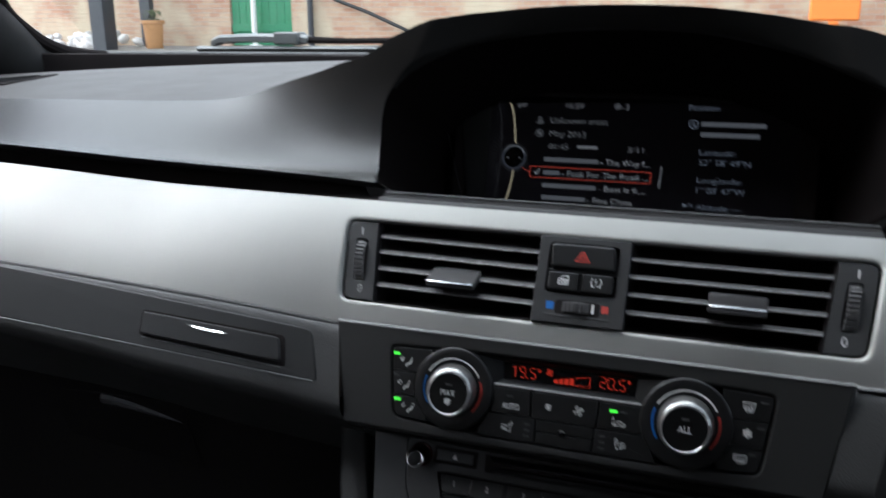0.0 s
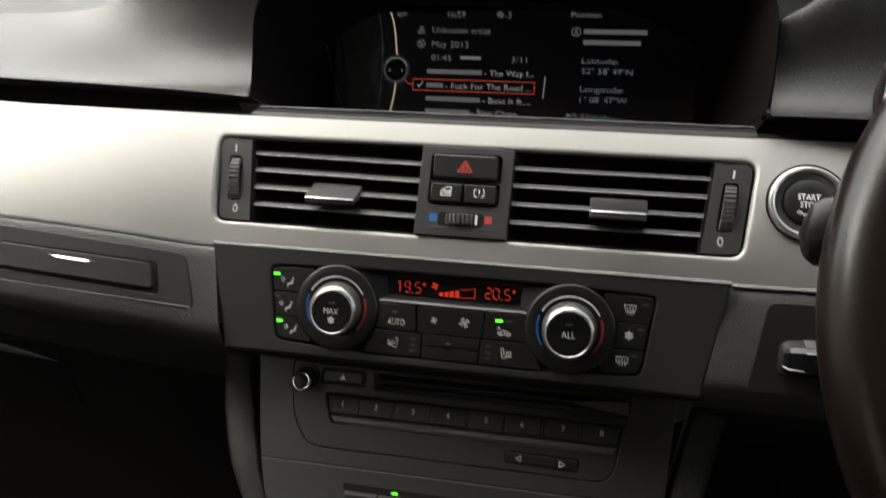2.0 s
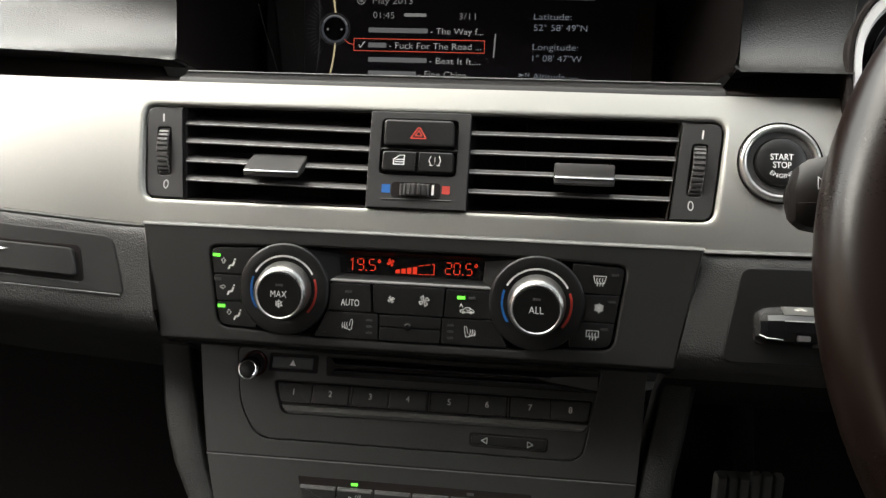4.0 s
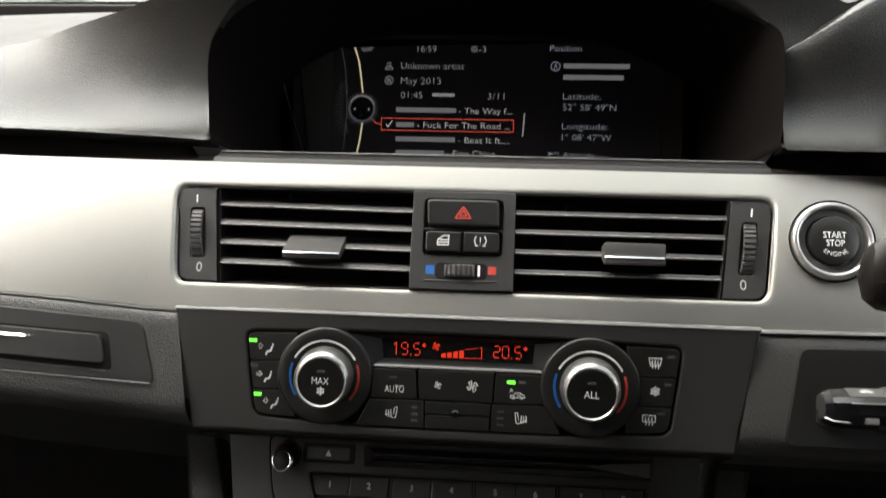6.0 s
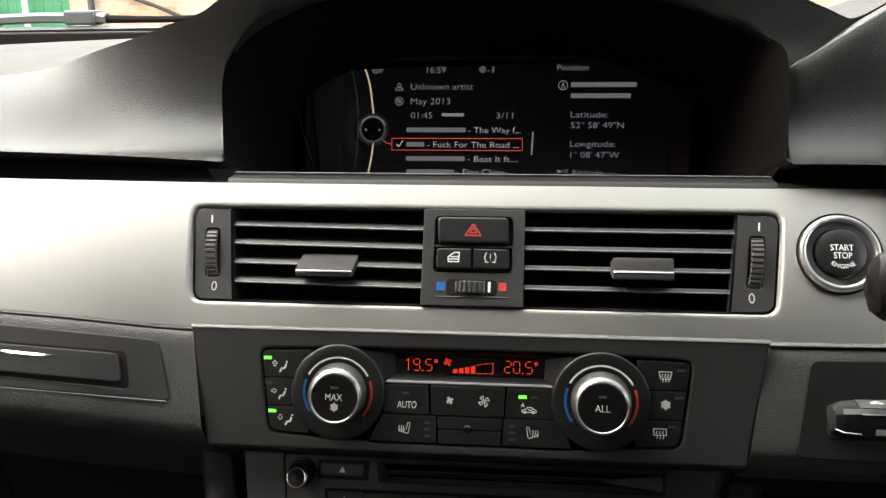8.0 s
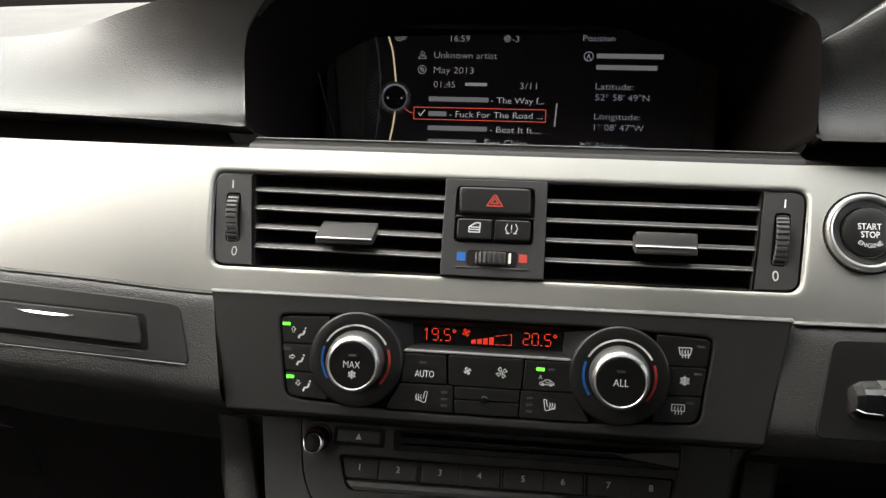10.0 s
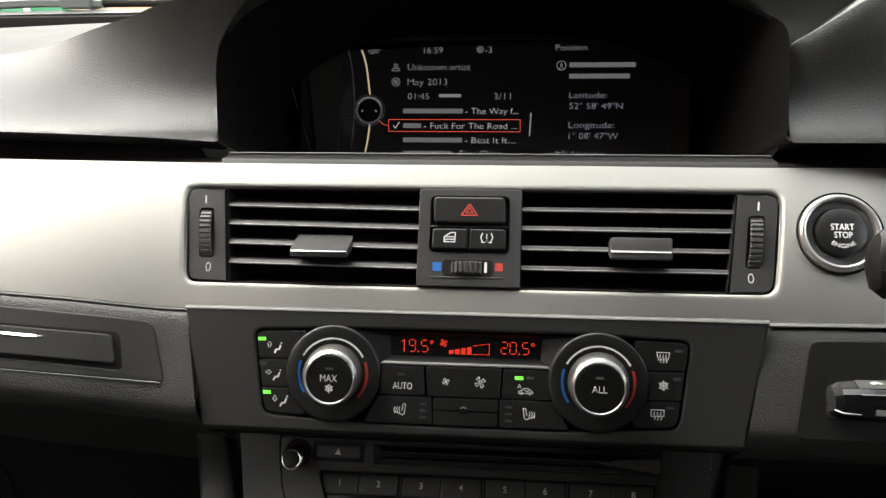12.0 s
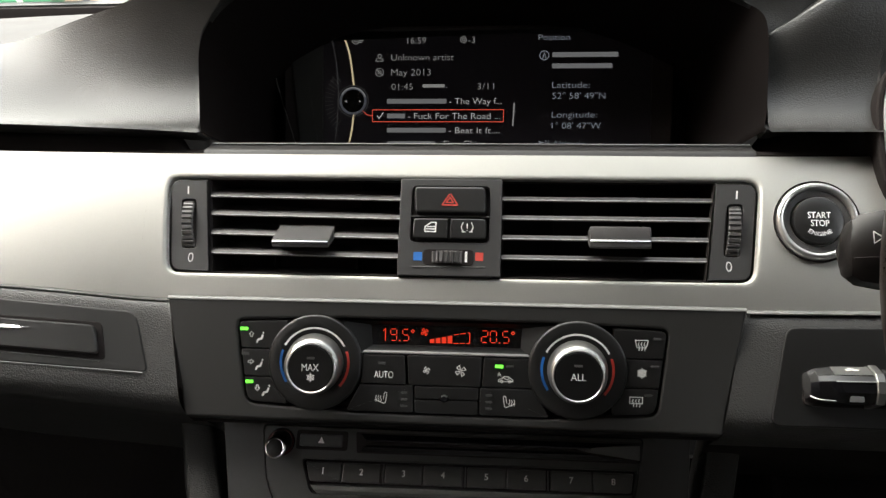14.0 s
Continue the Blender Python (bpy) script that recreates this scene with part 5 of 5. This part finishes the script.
b = part("eject_button", prism(box(-84.4, -60.2, 13.8, 20.4, 0.8, 3), -1.8, 1, 0.5), GREY, rad)
printed("eject_sign", flat([[(-73.9, 15.6), (-70.3, 15.6), (-72.1, 19.0)]], -1.95), WHITE, b)
slot = part("disc_slot", prism(rounded([(-52, 11.2), (102, 11.6), (103, 22.6), (-53, 22.6)], 1.2, 3), -0.8, 1, 0.1), DARK, rad, "dark recess of the disc slot")
part("slot_lip", loft([[(-50, -0.95, 21.6), (100, -0.95, 21.6)], [(-47, -2.6, 18.4), (76, -2.6, 18.6)], [(-47, -2.2, 17.6), (76, -2.2, 17.8)]]), GLOSS, slot)
part("slot_lower_lip", loft([[(-46, -1.6, 15.6), (72, -1.6, 16.0)], [(-48, -2.2, 14.4), (76, -2.2, 14.8)], [(-50, -0.95, 12.0), (98, -0.95, 12.4)]]), GLOSS, slot)
# the lit wedge at the slot's right end, shading put into a paler plastic
part("slot_lit_wedge", loft([[(66, -0.9, 18.4), (102, -1.2, 20.8)], [(74, -1.9, 16.4), (102, -1.9, 13.0)]]), LEDGE, slot)
def knob(profile):
    """The knob points a little downwards."""
    bm = lathe(profile, -95.1, 16.0, 48)
    for v in bm.verts:
        v.co.z += 0.38 * min(0.0, v.co.y)
    return bm


k = part("volume_knob", knob([(6.0, 1), (6.0, -2.0), (5.6, -3), (5.5, -9.6)]), SLATS, rad, angle=40)
part("chrome_collar", knob([(5.5, -7.0), (6.1, -7.6), (6.15, -11.0), (5.8, -11.9), (5.1, -12.2), (4.6, -12.1), (4.5, -11.5)]), CHROME, k, "polished chrome collar", angle=60)
part("knob_face", knob([(4.6, -11.2), (4.5, -11.7), (3.0, -11.9), (0, -12.0)]), CAP, k, "dark rounded cap")
part("glow_ring", knob([(7.8, 1), (7.7, -1.4), (7.2, -2.0), (6.4, -1.8), (6.0, -0.8)]), RING_RED, k, "glossy dark red ring", angle=40)
part("seek_frame", prism(rounded([(33.0, -21.9), (76, -22.4), (76.6, -14.4), (32.4, -14.2)], 2.2, 4), -0.75, 1, 0.15), DARK, rad)
b = part("seek_rocker", prism(rounded([(34.2, -20.8), (74.8, -21.4), (75.4, -15.6), (33.6, -15.4)], 1.6, 4), -1.5, 1, 0.7), BUTTON, rad)
printed("seek_arrow", stroke([[(39.6, -18.3), (42.6, -16.7), (42.6, -19.9)]], 0.5, -1.56, closed=True), WHITE, b)
printed("seek_arrow", stroke([[(68.0, -18.7), (65.0, -17.1), (65.0, -20.3)]], 0.5, -1.56, closed=True), WHITE, b)

# ---- switch strip under the radio ----
sw = thing("switch_strip", RADIO, "row of six dark console switches with one green lamp", "switch panel")
part("well", prism(rounded([(-57.5, -61.6), (66.4, -60.6), (68.6, -45.2), (-62.6, -45.2)], [4, 4, 1, 1], 4), -0.3, 3, 0.15), BLACK, sw)
xs6 = (-61.0, -39.6, -18.5, 2.8, 24.0, 44.9, 66.6)
for n, (x0, x1) in enumerate(zip(xs6, xs6[1:])):
    x0, x1 = x0 + 0.5, x1 - 0.5
    pts = [(x0 + (3 if n == 0 else 0), -60.6), (x1 - (2 if n == 5 else 0), -60.3), (x1, -49.9), (x0, -49.9)]
    b = part("switch", prism(rounded(pts, [2.5 if n == 0 else 0.4, 2.5 if n == 5 else 0.4, 0.5, 0.5], 3), -2.2, 2, 0.35), BUTTON, sw)
    # light on the switch's top bevel, painted with a paler strip
    part("edge_highlight", loft([[(x0 + 0.4, -0.9, -49.6), (x1 - 0.4, -0.9, -49.6)], [(x0 + 0.4, -2.5, -50.4), (x1 - 0.4, -2.5, -50.4)], [(x0 + 0.5, -2.6, -51.6), (x1 - 0.5, -2.6, -51.6)]]), EDGE, b, angle=10)
    if n == 1:
        printed("park_letter", lettering("P", -32.2, -55.4, -2.3, height=2.6), WHITE, b)
        printed("park_waves", stroke([arc(-31, -53.6, r, -75, 5, 6) for r in (3.0, 4.2, 5.4)], 0.4, -2.3), WHITE, b)
        printed("park_cone", flat([[(-26.4, -59.2), (-23.8, -59.2), (-25.1, -55.8)]], -2.3), WHITE, b)
    if n == 4:
        printed("off_word", lettering("OFF", 34.2, -56.2, -2.3, 6.2, 2.6), WHITE, b)
        printed("stop_start_sign", stroke([arc(31.4, -56.2, 1.7, 150, -150, 14), [(30.8, -57.0), (31.4, -55.4), (32.0, -57.0)]], 0.4, -2.3), WHITE, b)
for x, on in ((-29.8, True), (35.2, False)):
    part("indicator_lamp", prism(box(x - 1.9, x + 1.9, -48.4, -46.9, 0.4, 2), -0.8, 0.5, 0.1), GREEN_LED if on else DIMWHITE, sw, "lit green lamp" if on else "")

# ---- screen ----
SCREEN = DASH @ local(0, 98, 103, 15.6)
scr = thing("navigation_screen", SCREEN, "dark wide display showing a music list and a position", "screen")
part("housing", prism(rounded([(-128, -34), (134, -34), (134, 50), (122, 60), (-116, 60), (-128, 50)], 6, 4), 0.6, 14, 1.2), BLACK, scr)
part("bezel", prism(rounded([(-114.5, -36), (-100.4, -36), (-100.4, 55.8), (117, 55.8), (117, 57.5), (-110, 57.5), (-123.4, 46)], [3, 0.5, 1, 0.5, 0.5, 12, 10], 5), -1.0, 3, 0.6), BEZEL, scr, "charcoal frame beside the display")
part("liner_seam", tube([(-134, -1, 27), (-128, -1, 6), (-119.5, -1, -20)], 0.5, 6), BEZEL, scr)
panel = part("panel", prism(box(-104, 120, -30, 58, 2), 0, 4, 0.2), SCREEN_GLASS, scr, "black display panel")
SY = -0.1


def words(body, x0, x1, z, mat=SCREEN_TEXT, h=4.1):
    printed("screen_text", lettering(body, x0, z, SY, x1 - x0, h, bold=-0.013), mat, panel)


def bar(x0, x1, z, mat=SCREEN_BAR, h=3.2):
    """Stands for a name or an address."""
    printed("text_bar", flat([box(x0, x1, z - h / 2, z + h / 2, 0.4, 2)], SY), mat, panel)


printed("top_line", stroke([[(-86.8, 54.8), (30, 55.6)]], 0.45, SY), SCREEN_DIM, panel)
curve = [tuple(p.xz) for p in curve_through([(-86.8, 0, 54.7), (-82.2, 0, 41.1), (-79.3, 0, 20.9)], 8)]
printed("menu_curve", stroke([curve], 1.2, SY), SCREEN_GOLD, panel)
curve = [tuple(p.xz) for p in curve_through([(-79.3, 0, 0.0), (-80.8, 0, -11.6), (-84, 0, -26)], 8)]
printed("menu_curve", stroke([curve], 1.2, SY), SCREEN_GOLD, panel)
curve = [tuple(p.xz) for p in curve_through([(-95.5, 0, 54.7), (-91.5, 0, 36), (-90.0, 0, 14), (-91.0, 0, -8), (-93.5, 0, -26)], 8)]
printed("menu_edge", stroke([curve], 0.7, SY), SCREEN_FAINT, panel)
for n in range(15):
    a = radians(130 + 7.2 * n)
    printed("menu_ridge", stroke([[(-79.7 + r * math.cos(a), 9.9 + 1.25 * r * math.sin(a)) for r in (13.5, 16.5, 19.5)]], 0.45, SY), SCREEN_FAINT, panel)
printed("ball", flat([disc(-79.7, 9.9, 8.6, 32)], SY - 0.02), GLOSS, panel)
printed("ball_ring", stroke([arc(-79.7, 9.9, 8.6, 0, 360, 40)], 1.7, SY - 0.03), SCREEN_BALL, panel)
printed("ball_gleam", stroke([arc(-79.7, 9.9, 8.9, 20, 150, 26)], 0.8, SY - 0.04), SCREEN_DIM, panel)
printed("ball_ring", stroke([arc(-79.7, 9.9, 10.6, 0, 360, 36)], 0.6, SY - 0.04), SCREEN_FAINT, panel)
printed("ball_arrows", flat([[(-85.5, 9.6), (-84.0, 8.7), (-84.0, 10.5)], [(-74, 9.6), (-75.5, 8.7), (-75.5, 10.5)]], SY - 0.05), SCREEN_DIM, panel)
words("16:59", -42.6, -29.9, 50.3, SCREEN_DIM)
printed("disc_sign", stroke([arc(-4.6, 50.5, 2.0, 0, 360, 16), arc(-4.6, 50.5, 0.9, 0, 360, 10)], 0.5, SY), SCREEN_DIM, panel)
words("-3", -1.4, 3.2, 50.4, SCREEN_DIM)
printed("source_sign", stroke([arc(-78, 50.6, 2.4, 0, 360, 16), [(-76.5, 52), (-72.8, 52)], [(-75.5, 50.6), (-72.8, 50.6)], [(-75.5, 49.2), (-73.6, 49.2)], arc(-78, 50.6, 1.0, 0, 360, 10)], 0.5, SY), SCREEN_DIM, panel)
printed("artist_sign", stroke([arc(-61.6, 40.0, 1.2, 0, 360, 10), [(-64.2, 36.6), (-59.0, 36.6), (-59.6, 38.2), (-63.6, 38.2), (-64.2, 36.6)]], 0.5, SY), SCREEN_DIM, panel)
words("Unknown artist", -53.5, -11.0, 39.1, SCREEN_DIM, 4.4)
printed("disc_sign", stroke([arc(-61.5, 29.1, 2.7, 0, 360, 16), arc(-61.5, 29.1, 1.1, 0, 360, 10), [(-63.2, 30.6), (-59.8, 27.6)]], 0.5, SY), SCREEN_DIM, panel)
words("May 2013", -53.5, -26.5, 29.1, SCREEN_DIM, 4.4)
words("01:45", -53.2, -38.7, 19.5, SCREEN_DIM, 4.2)
printed("progress", flat([box(-32, -17, 18.8, 21.0, 0.3, 2)], SY), SCREEN_DIM, panel)
words("3/11", 5.1, 16.3, 19.5, SCREEN_DIM, 4.2)
bar(-56.3, -15.6, 9.6)
words("- The Way f...", -13.8, 21.6, 9.6)
printed("tick", stroke([[(-62.8, -0.2), (-61.6, -2.0), (-58.8, 2.0)]], 0.8, SY), SCREEN_TEXT, panel)
bar(-56.2, -43.8, -0.3)
words("- Fuck For The Road ...", -41.8, 20.6, -0.3)
bar(-56.2, -15.9, -9.9)
words("- Beat It ft....", -14.0, 20.4, -9.9)
bar(-56.1, -23.0, -18.9)
words("- Fine China", -21.4, 11.4, -18.9)
printed("highlight_box", stroke([[(-66.2, 3.8), (22.9, 3.9), (22.9, -4.2), (-66.2, -4.2)]], 0.6, SY, closed=True), SCREEN_RED, panel)
printed("highlight_pointer", stroke([[(-74.0, 4.0), (-70.0, 0.6), (-66.2, -0.4)]], 0.6, SY), SCREEN_RED, panel)
printed("scroll_bar", stroke([[(30.0, 8.2), (29.2, -6.7)]], 1.0, SY), SCREEN_DIM, panel)
words("Position", 45.5, 66.2, 51.6, SCREEN_COOL, 3.9)
printed("compass_sign", stroke([arc(49.5, 39.7, 3.0, 0, 360, 18), [(48.4, 37.6), (49.5, 41.4), (50.6, 37.6)]], 0.6, SY), SCREEN_COOL, panel)
bar(54.7, 97.9, 40.1)
bar(54.7, 94.2, 32.7)
words("Latitude:", 55.0, 79.6, 20.2, SCREEN_COOL)
words("52\u00b0 58' 49\"N", 55.2, 90.0, 13.1, SCREEN_COOL)
words("Longitude:", 55.0, 84.8, 0.6, SCREEN_COOL)
words("1\u00b0 08' 47\"W", 55.2, 87.5, -6.7, SCREEN_COOL)
words("Altitude \u2014", 55.9, 86, -18.6, SCREEN_COOL)
printed("north_sign", flat([[(46.0, -16.6), (50.4, -18.0), (46.0, -19.4), (47.2, -18.0)]], SY), SCREEN_COOL, panel)
words("N", 51.0, 53.4, -17.6, SCREEN_COOL, 3.0)

# ---- key in its slot, driver side ----
def knee_y(x, z):
    z0 = trim_low(x) - 1
    t = min(1.0, max(0.0, (z - z0) / (-112 - z0)))
    return edge_y(x) - 0.6 + roll(t)


keyp = thing("ignition_slot", DASH, "smooth dark surround of the key slot", "ignition slot")
bm = prism(rounded([(159, -97), (430, -97), (430, -46), (168.3, -48.8)], [6, 2, 2, 5], 5), -0.5, 3, 0.8)
bmesh.ops.triangulate(bm, faces=[f for f in bm.faces if len(f.verts) > 4])
bmesh.ops.subdivide_edges(bm, edges=[e for e in bm.edges if e.calc_length() > 18], cuts=5)
bmesh.ops.triangulate(bm, faces=bm.faces)
for v in bm.verts:
    v.co.y += knee_y(v.co.x, v.co.z)
part("surround", bm, BUTTON, keyp, angle=40)
ky = knee_y(195, -78)
part("slot", prism(rounded([(174, -87), (226, -87), (226, -71), (175, -71)], 4, 4), ky - 1.2, ky + 2, 0.2), DARK, keyp)
fob = thing("key_fob", DASH @ local(202, ky - 1, -77.3), "glossy dark grey car key with silver inset in its slot", "car key")


def fob_ring(x, w, d, grow=0.0):
    """One cross-section of the key: sloping top, blunt front, tucked-in underside."""
    return [(x, 2, w * 0.95 + grow), (x, -d * 0.45 - grow * 0.4, w + grow), (x, -d * 0.9 - grow, w * 0.5 + grow), (x, -d - grow, w * 0.18), (x, -d - grow, -w * 0.4), (x, -d * 0.82 - grow, -w * 0.9 - grow * 0.5), (x, 2, -w - grow)]


FOB_LINE = [(-27.5, 4.2, 5), (-27, 6.2, 9), (-24.5, 8.0, 13), (-17.4, 8.7, 15.4), (-12, 8.9, 16), (0, 9.0, 16.6)]
body = part("fob_body", loft([fob_ring(*q) for q in FOB_LINE], closed=True, cap=True), FOB, fob, angle=22)
part("fob_front", loft([fob_ring(x, w, d, 0.2)[3:] for x, w, d in FOB_LINE[1:]]), GLOSS, body, "gloss black front", angle=30)
part("silver_inset", loft([[(x, y - 0.25, z + 0.25) for x, y, z in fob_ring(*q)[1:3]] for q in FOB_LINE[3:]]), STEEL, body, "silver boot button")
part("bracket", loft([fob_ring(x, w, d, 0.9) for x, w, d in ((0, 9.0, 16.4), (0.4, 9.2, 16.8), (3.4, 9.2, 16.8), (3.8, 9.0, 16.4))], closed=True, cap=True), STEEL, body, "brushed metal bracket", angle=22)
part("ring_end", loft([fob_ring(*q) for q in ((3.6, 8.6, 15.5), (9, 8.2, 15), (14, 7, 13), (19, 4.6, 9.5), (20, 3.4, 7))], closed=True, cap=True), FOB, body, angle=25)
part("ring_hole", prism(box(9.2, 14.6, -3.4, 1.6, 1.4, 3), -15.3, -8, 0.2), DARK, body)
bm = stroke(moved(CAR, -9.0, 0, 0.8), 0.6, 0)
for v in bm.verts:
    u = v.co.z
    v.co.z, v.co.y = 7.5 + u * 0.55, -10.6 + u * 1.15 - 0.55
printed("boot_sign", bm, WHITE, body)
part("chrome_edge", tube([(x, -d * 0.84 - 0.3, -w * 0.86) for x, w, d in FOB_LINE[1:4]], 0.35, 6), STEEL, body, "thin metal edge")
part("chrome_edge", tube([(x, -d - 0.3, w * 0.16) for x, w, d in FOB_LINE[3:]], 0.35, 6), STEEL, body, "thin metal edge")
part("lower_button", prism(box(-11.5, -5.4, -7.8, -5.0, 0.6, 3), -15.6, -8, 0.4), SILVER, body, "small bright window")

# ---- instrument cluster behind the wheel ----
def oval(a, b, n=72):
    """A squarish oval round the middle of the cluster."""
    out = []
    for k in range(n):
        c, q = math.cos(2 * math.pi * k / n), math.sin(2 * math.pi * k / n)
        out.append((math.copysign(abs(c) ** 0.67, c) * a, math.copysign(abs(q) ** 0.67, q) * b))
    return out


clus = thing("instrument_cluster", DASH @ local(350, -8, 48), "black instrument cluster with a pale silver gauge ring", "instrument cluster")
part("bezel", loft([[(x, y, z) for x, z in oval(134.5 - d, 70 - d)] for d, y in ((2.5, 20), (0.6, 2), (0, -2), (0.8, -3.2), (2.4, -3.2), (3.2, -2.4), (3.4, 2))], closed=True), BLACK, clus, "black bezel", angle=40)
part("gauge_ring", loft([[(x, y, z) for x, z in oval(131.2 - d, 66.7 - d)] for d, y in ((0, -1.6), (0.8, -2.2), (4.5, -1.0), (6, 5))], closed=True), WHITE, clus, "pale silver gauge ring", angle=40)
part("gauge_face", prism(oval(121, 56), 4, 8, 0.2), GLOSS, clus)

# ---- steering wheel and stalk ----
wh = thing("steering_wheel", DASH @ local(350, -129.6, -71, -10.8), "dark brown-black leather steering wheel", "steering wheel")
bm = bmesh.new()
rows = []
for k in range(96):
    a = 2 * math.pi * k / 96
    c, s = math.cos(a), math.sin(a)
    rows.append([((169.2 + 17.5 * math.cos(q)) * c, 18.5 * math.sin(q), (169.2 + 17.5 * math.cos(q)) * s) for q in [2 * math.pi * i / 20 for i in range(20)]])
loft(rows + rows[:1], closed=True, bm=bm)
part("rim", bm, LEATHER, wh, angle=80)
part("hub", prism(rounded([(-75, -55), (75, -55), (85, 45), (-85, 45)], 30, 6), -5, 60, 12), BLACK, wh)
for pts in ([(-158, -12), (-70, -30), (-70, 20), (-158, 14)], [(158, -12), (70, -30), (70, 20), (158, 14)], [(-16, -158), (16, -158), (26, -50), (-26, -50)]):
    part("spoke", prism(rounded(pts, 4, 3), 4, 26, 5), BLACK, wh)
stk = thing("column_stalk", DASH @ local(166, -84, -27.7), "dark brown-black plastic stalk with a white mark", "stalk")
rows = []
for x, h, d in ((0, 8, 5), (1.5, 11.5, 8), (5, 14, 10), (14, 15.6, 11), (40, 15.6, 11.5), (60, 13.5, 11), (110, 9, 9)):
    zc = 0.02 * x
    rows.append([(x + (2.6 * q if q > 0 else 1.2 * q * q) * (1 - min(1, x / 40)), d * math.cos(a), zc + h * q) for a, q in ((2.5, 0.72), (2.1, 0.98), (1.2, 1.0), (0.6, 0.8), (0.4, 0), (0.6, -0.8), (1.2, -1.0), (2.1, -0.98), (2.5, -0.72), (2.9, 0))])
stalk_body = part("stalk_body", loft(rows, closed=True, cap=True), STALK, stk, angle=30)
printed("stalk_arrow", stroke([[(9.0, 5.1), (12.6, 2.7), (9.0, 0.3)]], 0.5, -11.6, closed=True), WHITE, stk)
printed("stalk_word", lettering("BC", 14.6, 2.7, -11.7, height=5.0), WHITE, stk)
part("stalk_seam", tube([(2, -9.4, -5.4), (8, -11.1, -5.3), (40, -11.7, -5.0), (60, -11.2, -4.6)], 0.4, 6), DARK, stk)

# ---- footwells ----
ped = thing("brake_pedal", DASH @ local(259.5, 350, -222, 20), "ribbed black rubber brake pedal", "pedal")
part("pad", block(-29, 29, 2, 12, -38, 30, 5), PEDAL, ped)
for k in range(6):
    top = 31 if k < 3 else 36
    part("rib", block(-28.4 + 9.6 * k, -20.6 + 9.6 * k, -5, 4, -38, top, 1.6), PEDAL, ped)
part("lever", tube([(0, 14, 10), (0, 50, 80), (0, 80, 200)], 9, 8), BLACK, ped)
glove = thing("glovebox", DASH, "dark glovebox lid with a long grip under the passenger dashboard", "glovebox")


def glove_y(x, y, out):
    """A point of the sloping lid, out millimetres proud of the lining behind it."""
    return (x, y - 0.68 * out, -109.3 - 0.92 * (y - 94.5) + 0.03 * (x + 390) - 0.73 * out)


rows = [[glove_y(x, y, out) for x in (-640, -560, -480, -420, -380, -345, -320)] for y, out in ((97, 0.2), (97.4, 0.9), (99, 1.4), (120, 1.5), (160, 1.5), (200, 1.4), (203, 0.2))]
lid = part("lid", loft(rows), FOOTWELL, glove, angle=40)
# a tapering ledge, coloured paler than the lid to paint the glint there
rows = []
for k in range(9):
    t = k / 8
    x, y, w = -398 + 73 * t, 97.5 + 15 * t ** 1.6, 7.5 * (1 - t ** 2) + 0.3
    rows.append([glove_y(x, y, 1.3), glove_y(x, y + 0.2 * w, 1.3 + 0.42 * w), glove_y(x, y + 0.5 * w, 1.5 + 0.5 * w), glove_y(x, y + 0.85 * w, 1.3 + 0.25 * w), glove_y(x, y + w, 1.3)])
part("grip", loft(rows, cap=False), TAB, lid, "tapering grip edge, paler to paint its glint", angle=40)


# the side demister in the dashboard top
def on_top(x, y, up):
    return (x, y - 0.53 * up, 186.9 + 0.65 * (y - 139) + 0.035 * (x + 620) + 0.84 * up)


grille = part("demister_grille", loft([[on_top(x, y, up) for x, y in ((-690, 118), (-640, 153), (-619, 171), (-610, 150), (-606, 128), (-602, 96), (-640, 96), (-690, 100))] for up in (-3.0, 0.9, 1.1)], closed=True, cap=True), BLACK, dash, "dark side demister grille in the dashboard top")
for k in range(4):
    u = (k + 0.7) / 4.6
    a, b = (-690 + 80 * u, 116 - 18 * u), (-628 + 18 * u, 160 - 34 * u)
    part("slat", loft([[on_top(p[0] + d, p[1] - d, 1.0), on_top(p[0] + d, p[1] - d, 2.2)] for p, d in ((a, -1.6), (b, -1.6), (b, 1.6), (a, 1.6))], closed=False), PAD_TOP, grille)
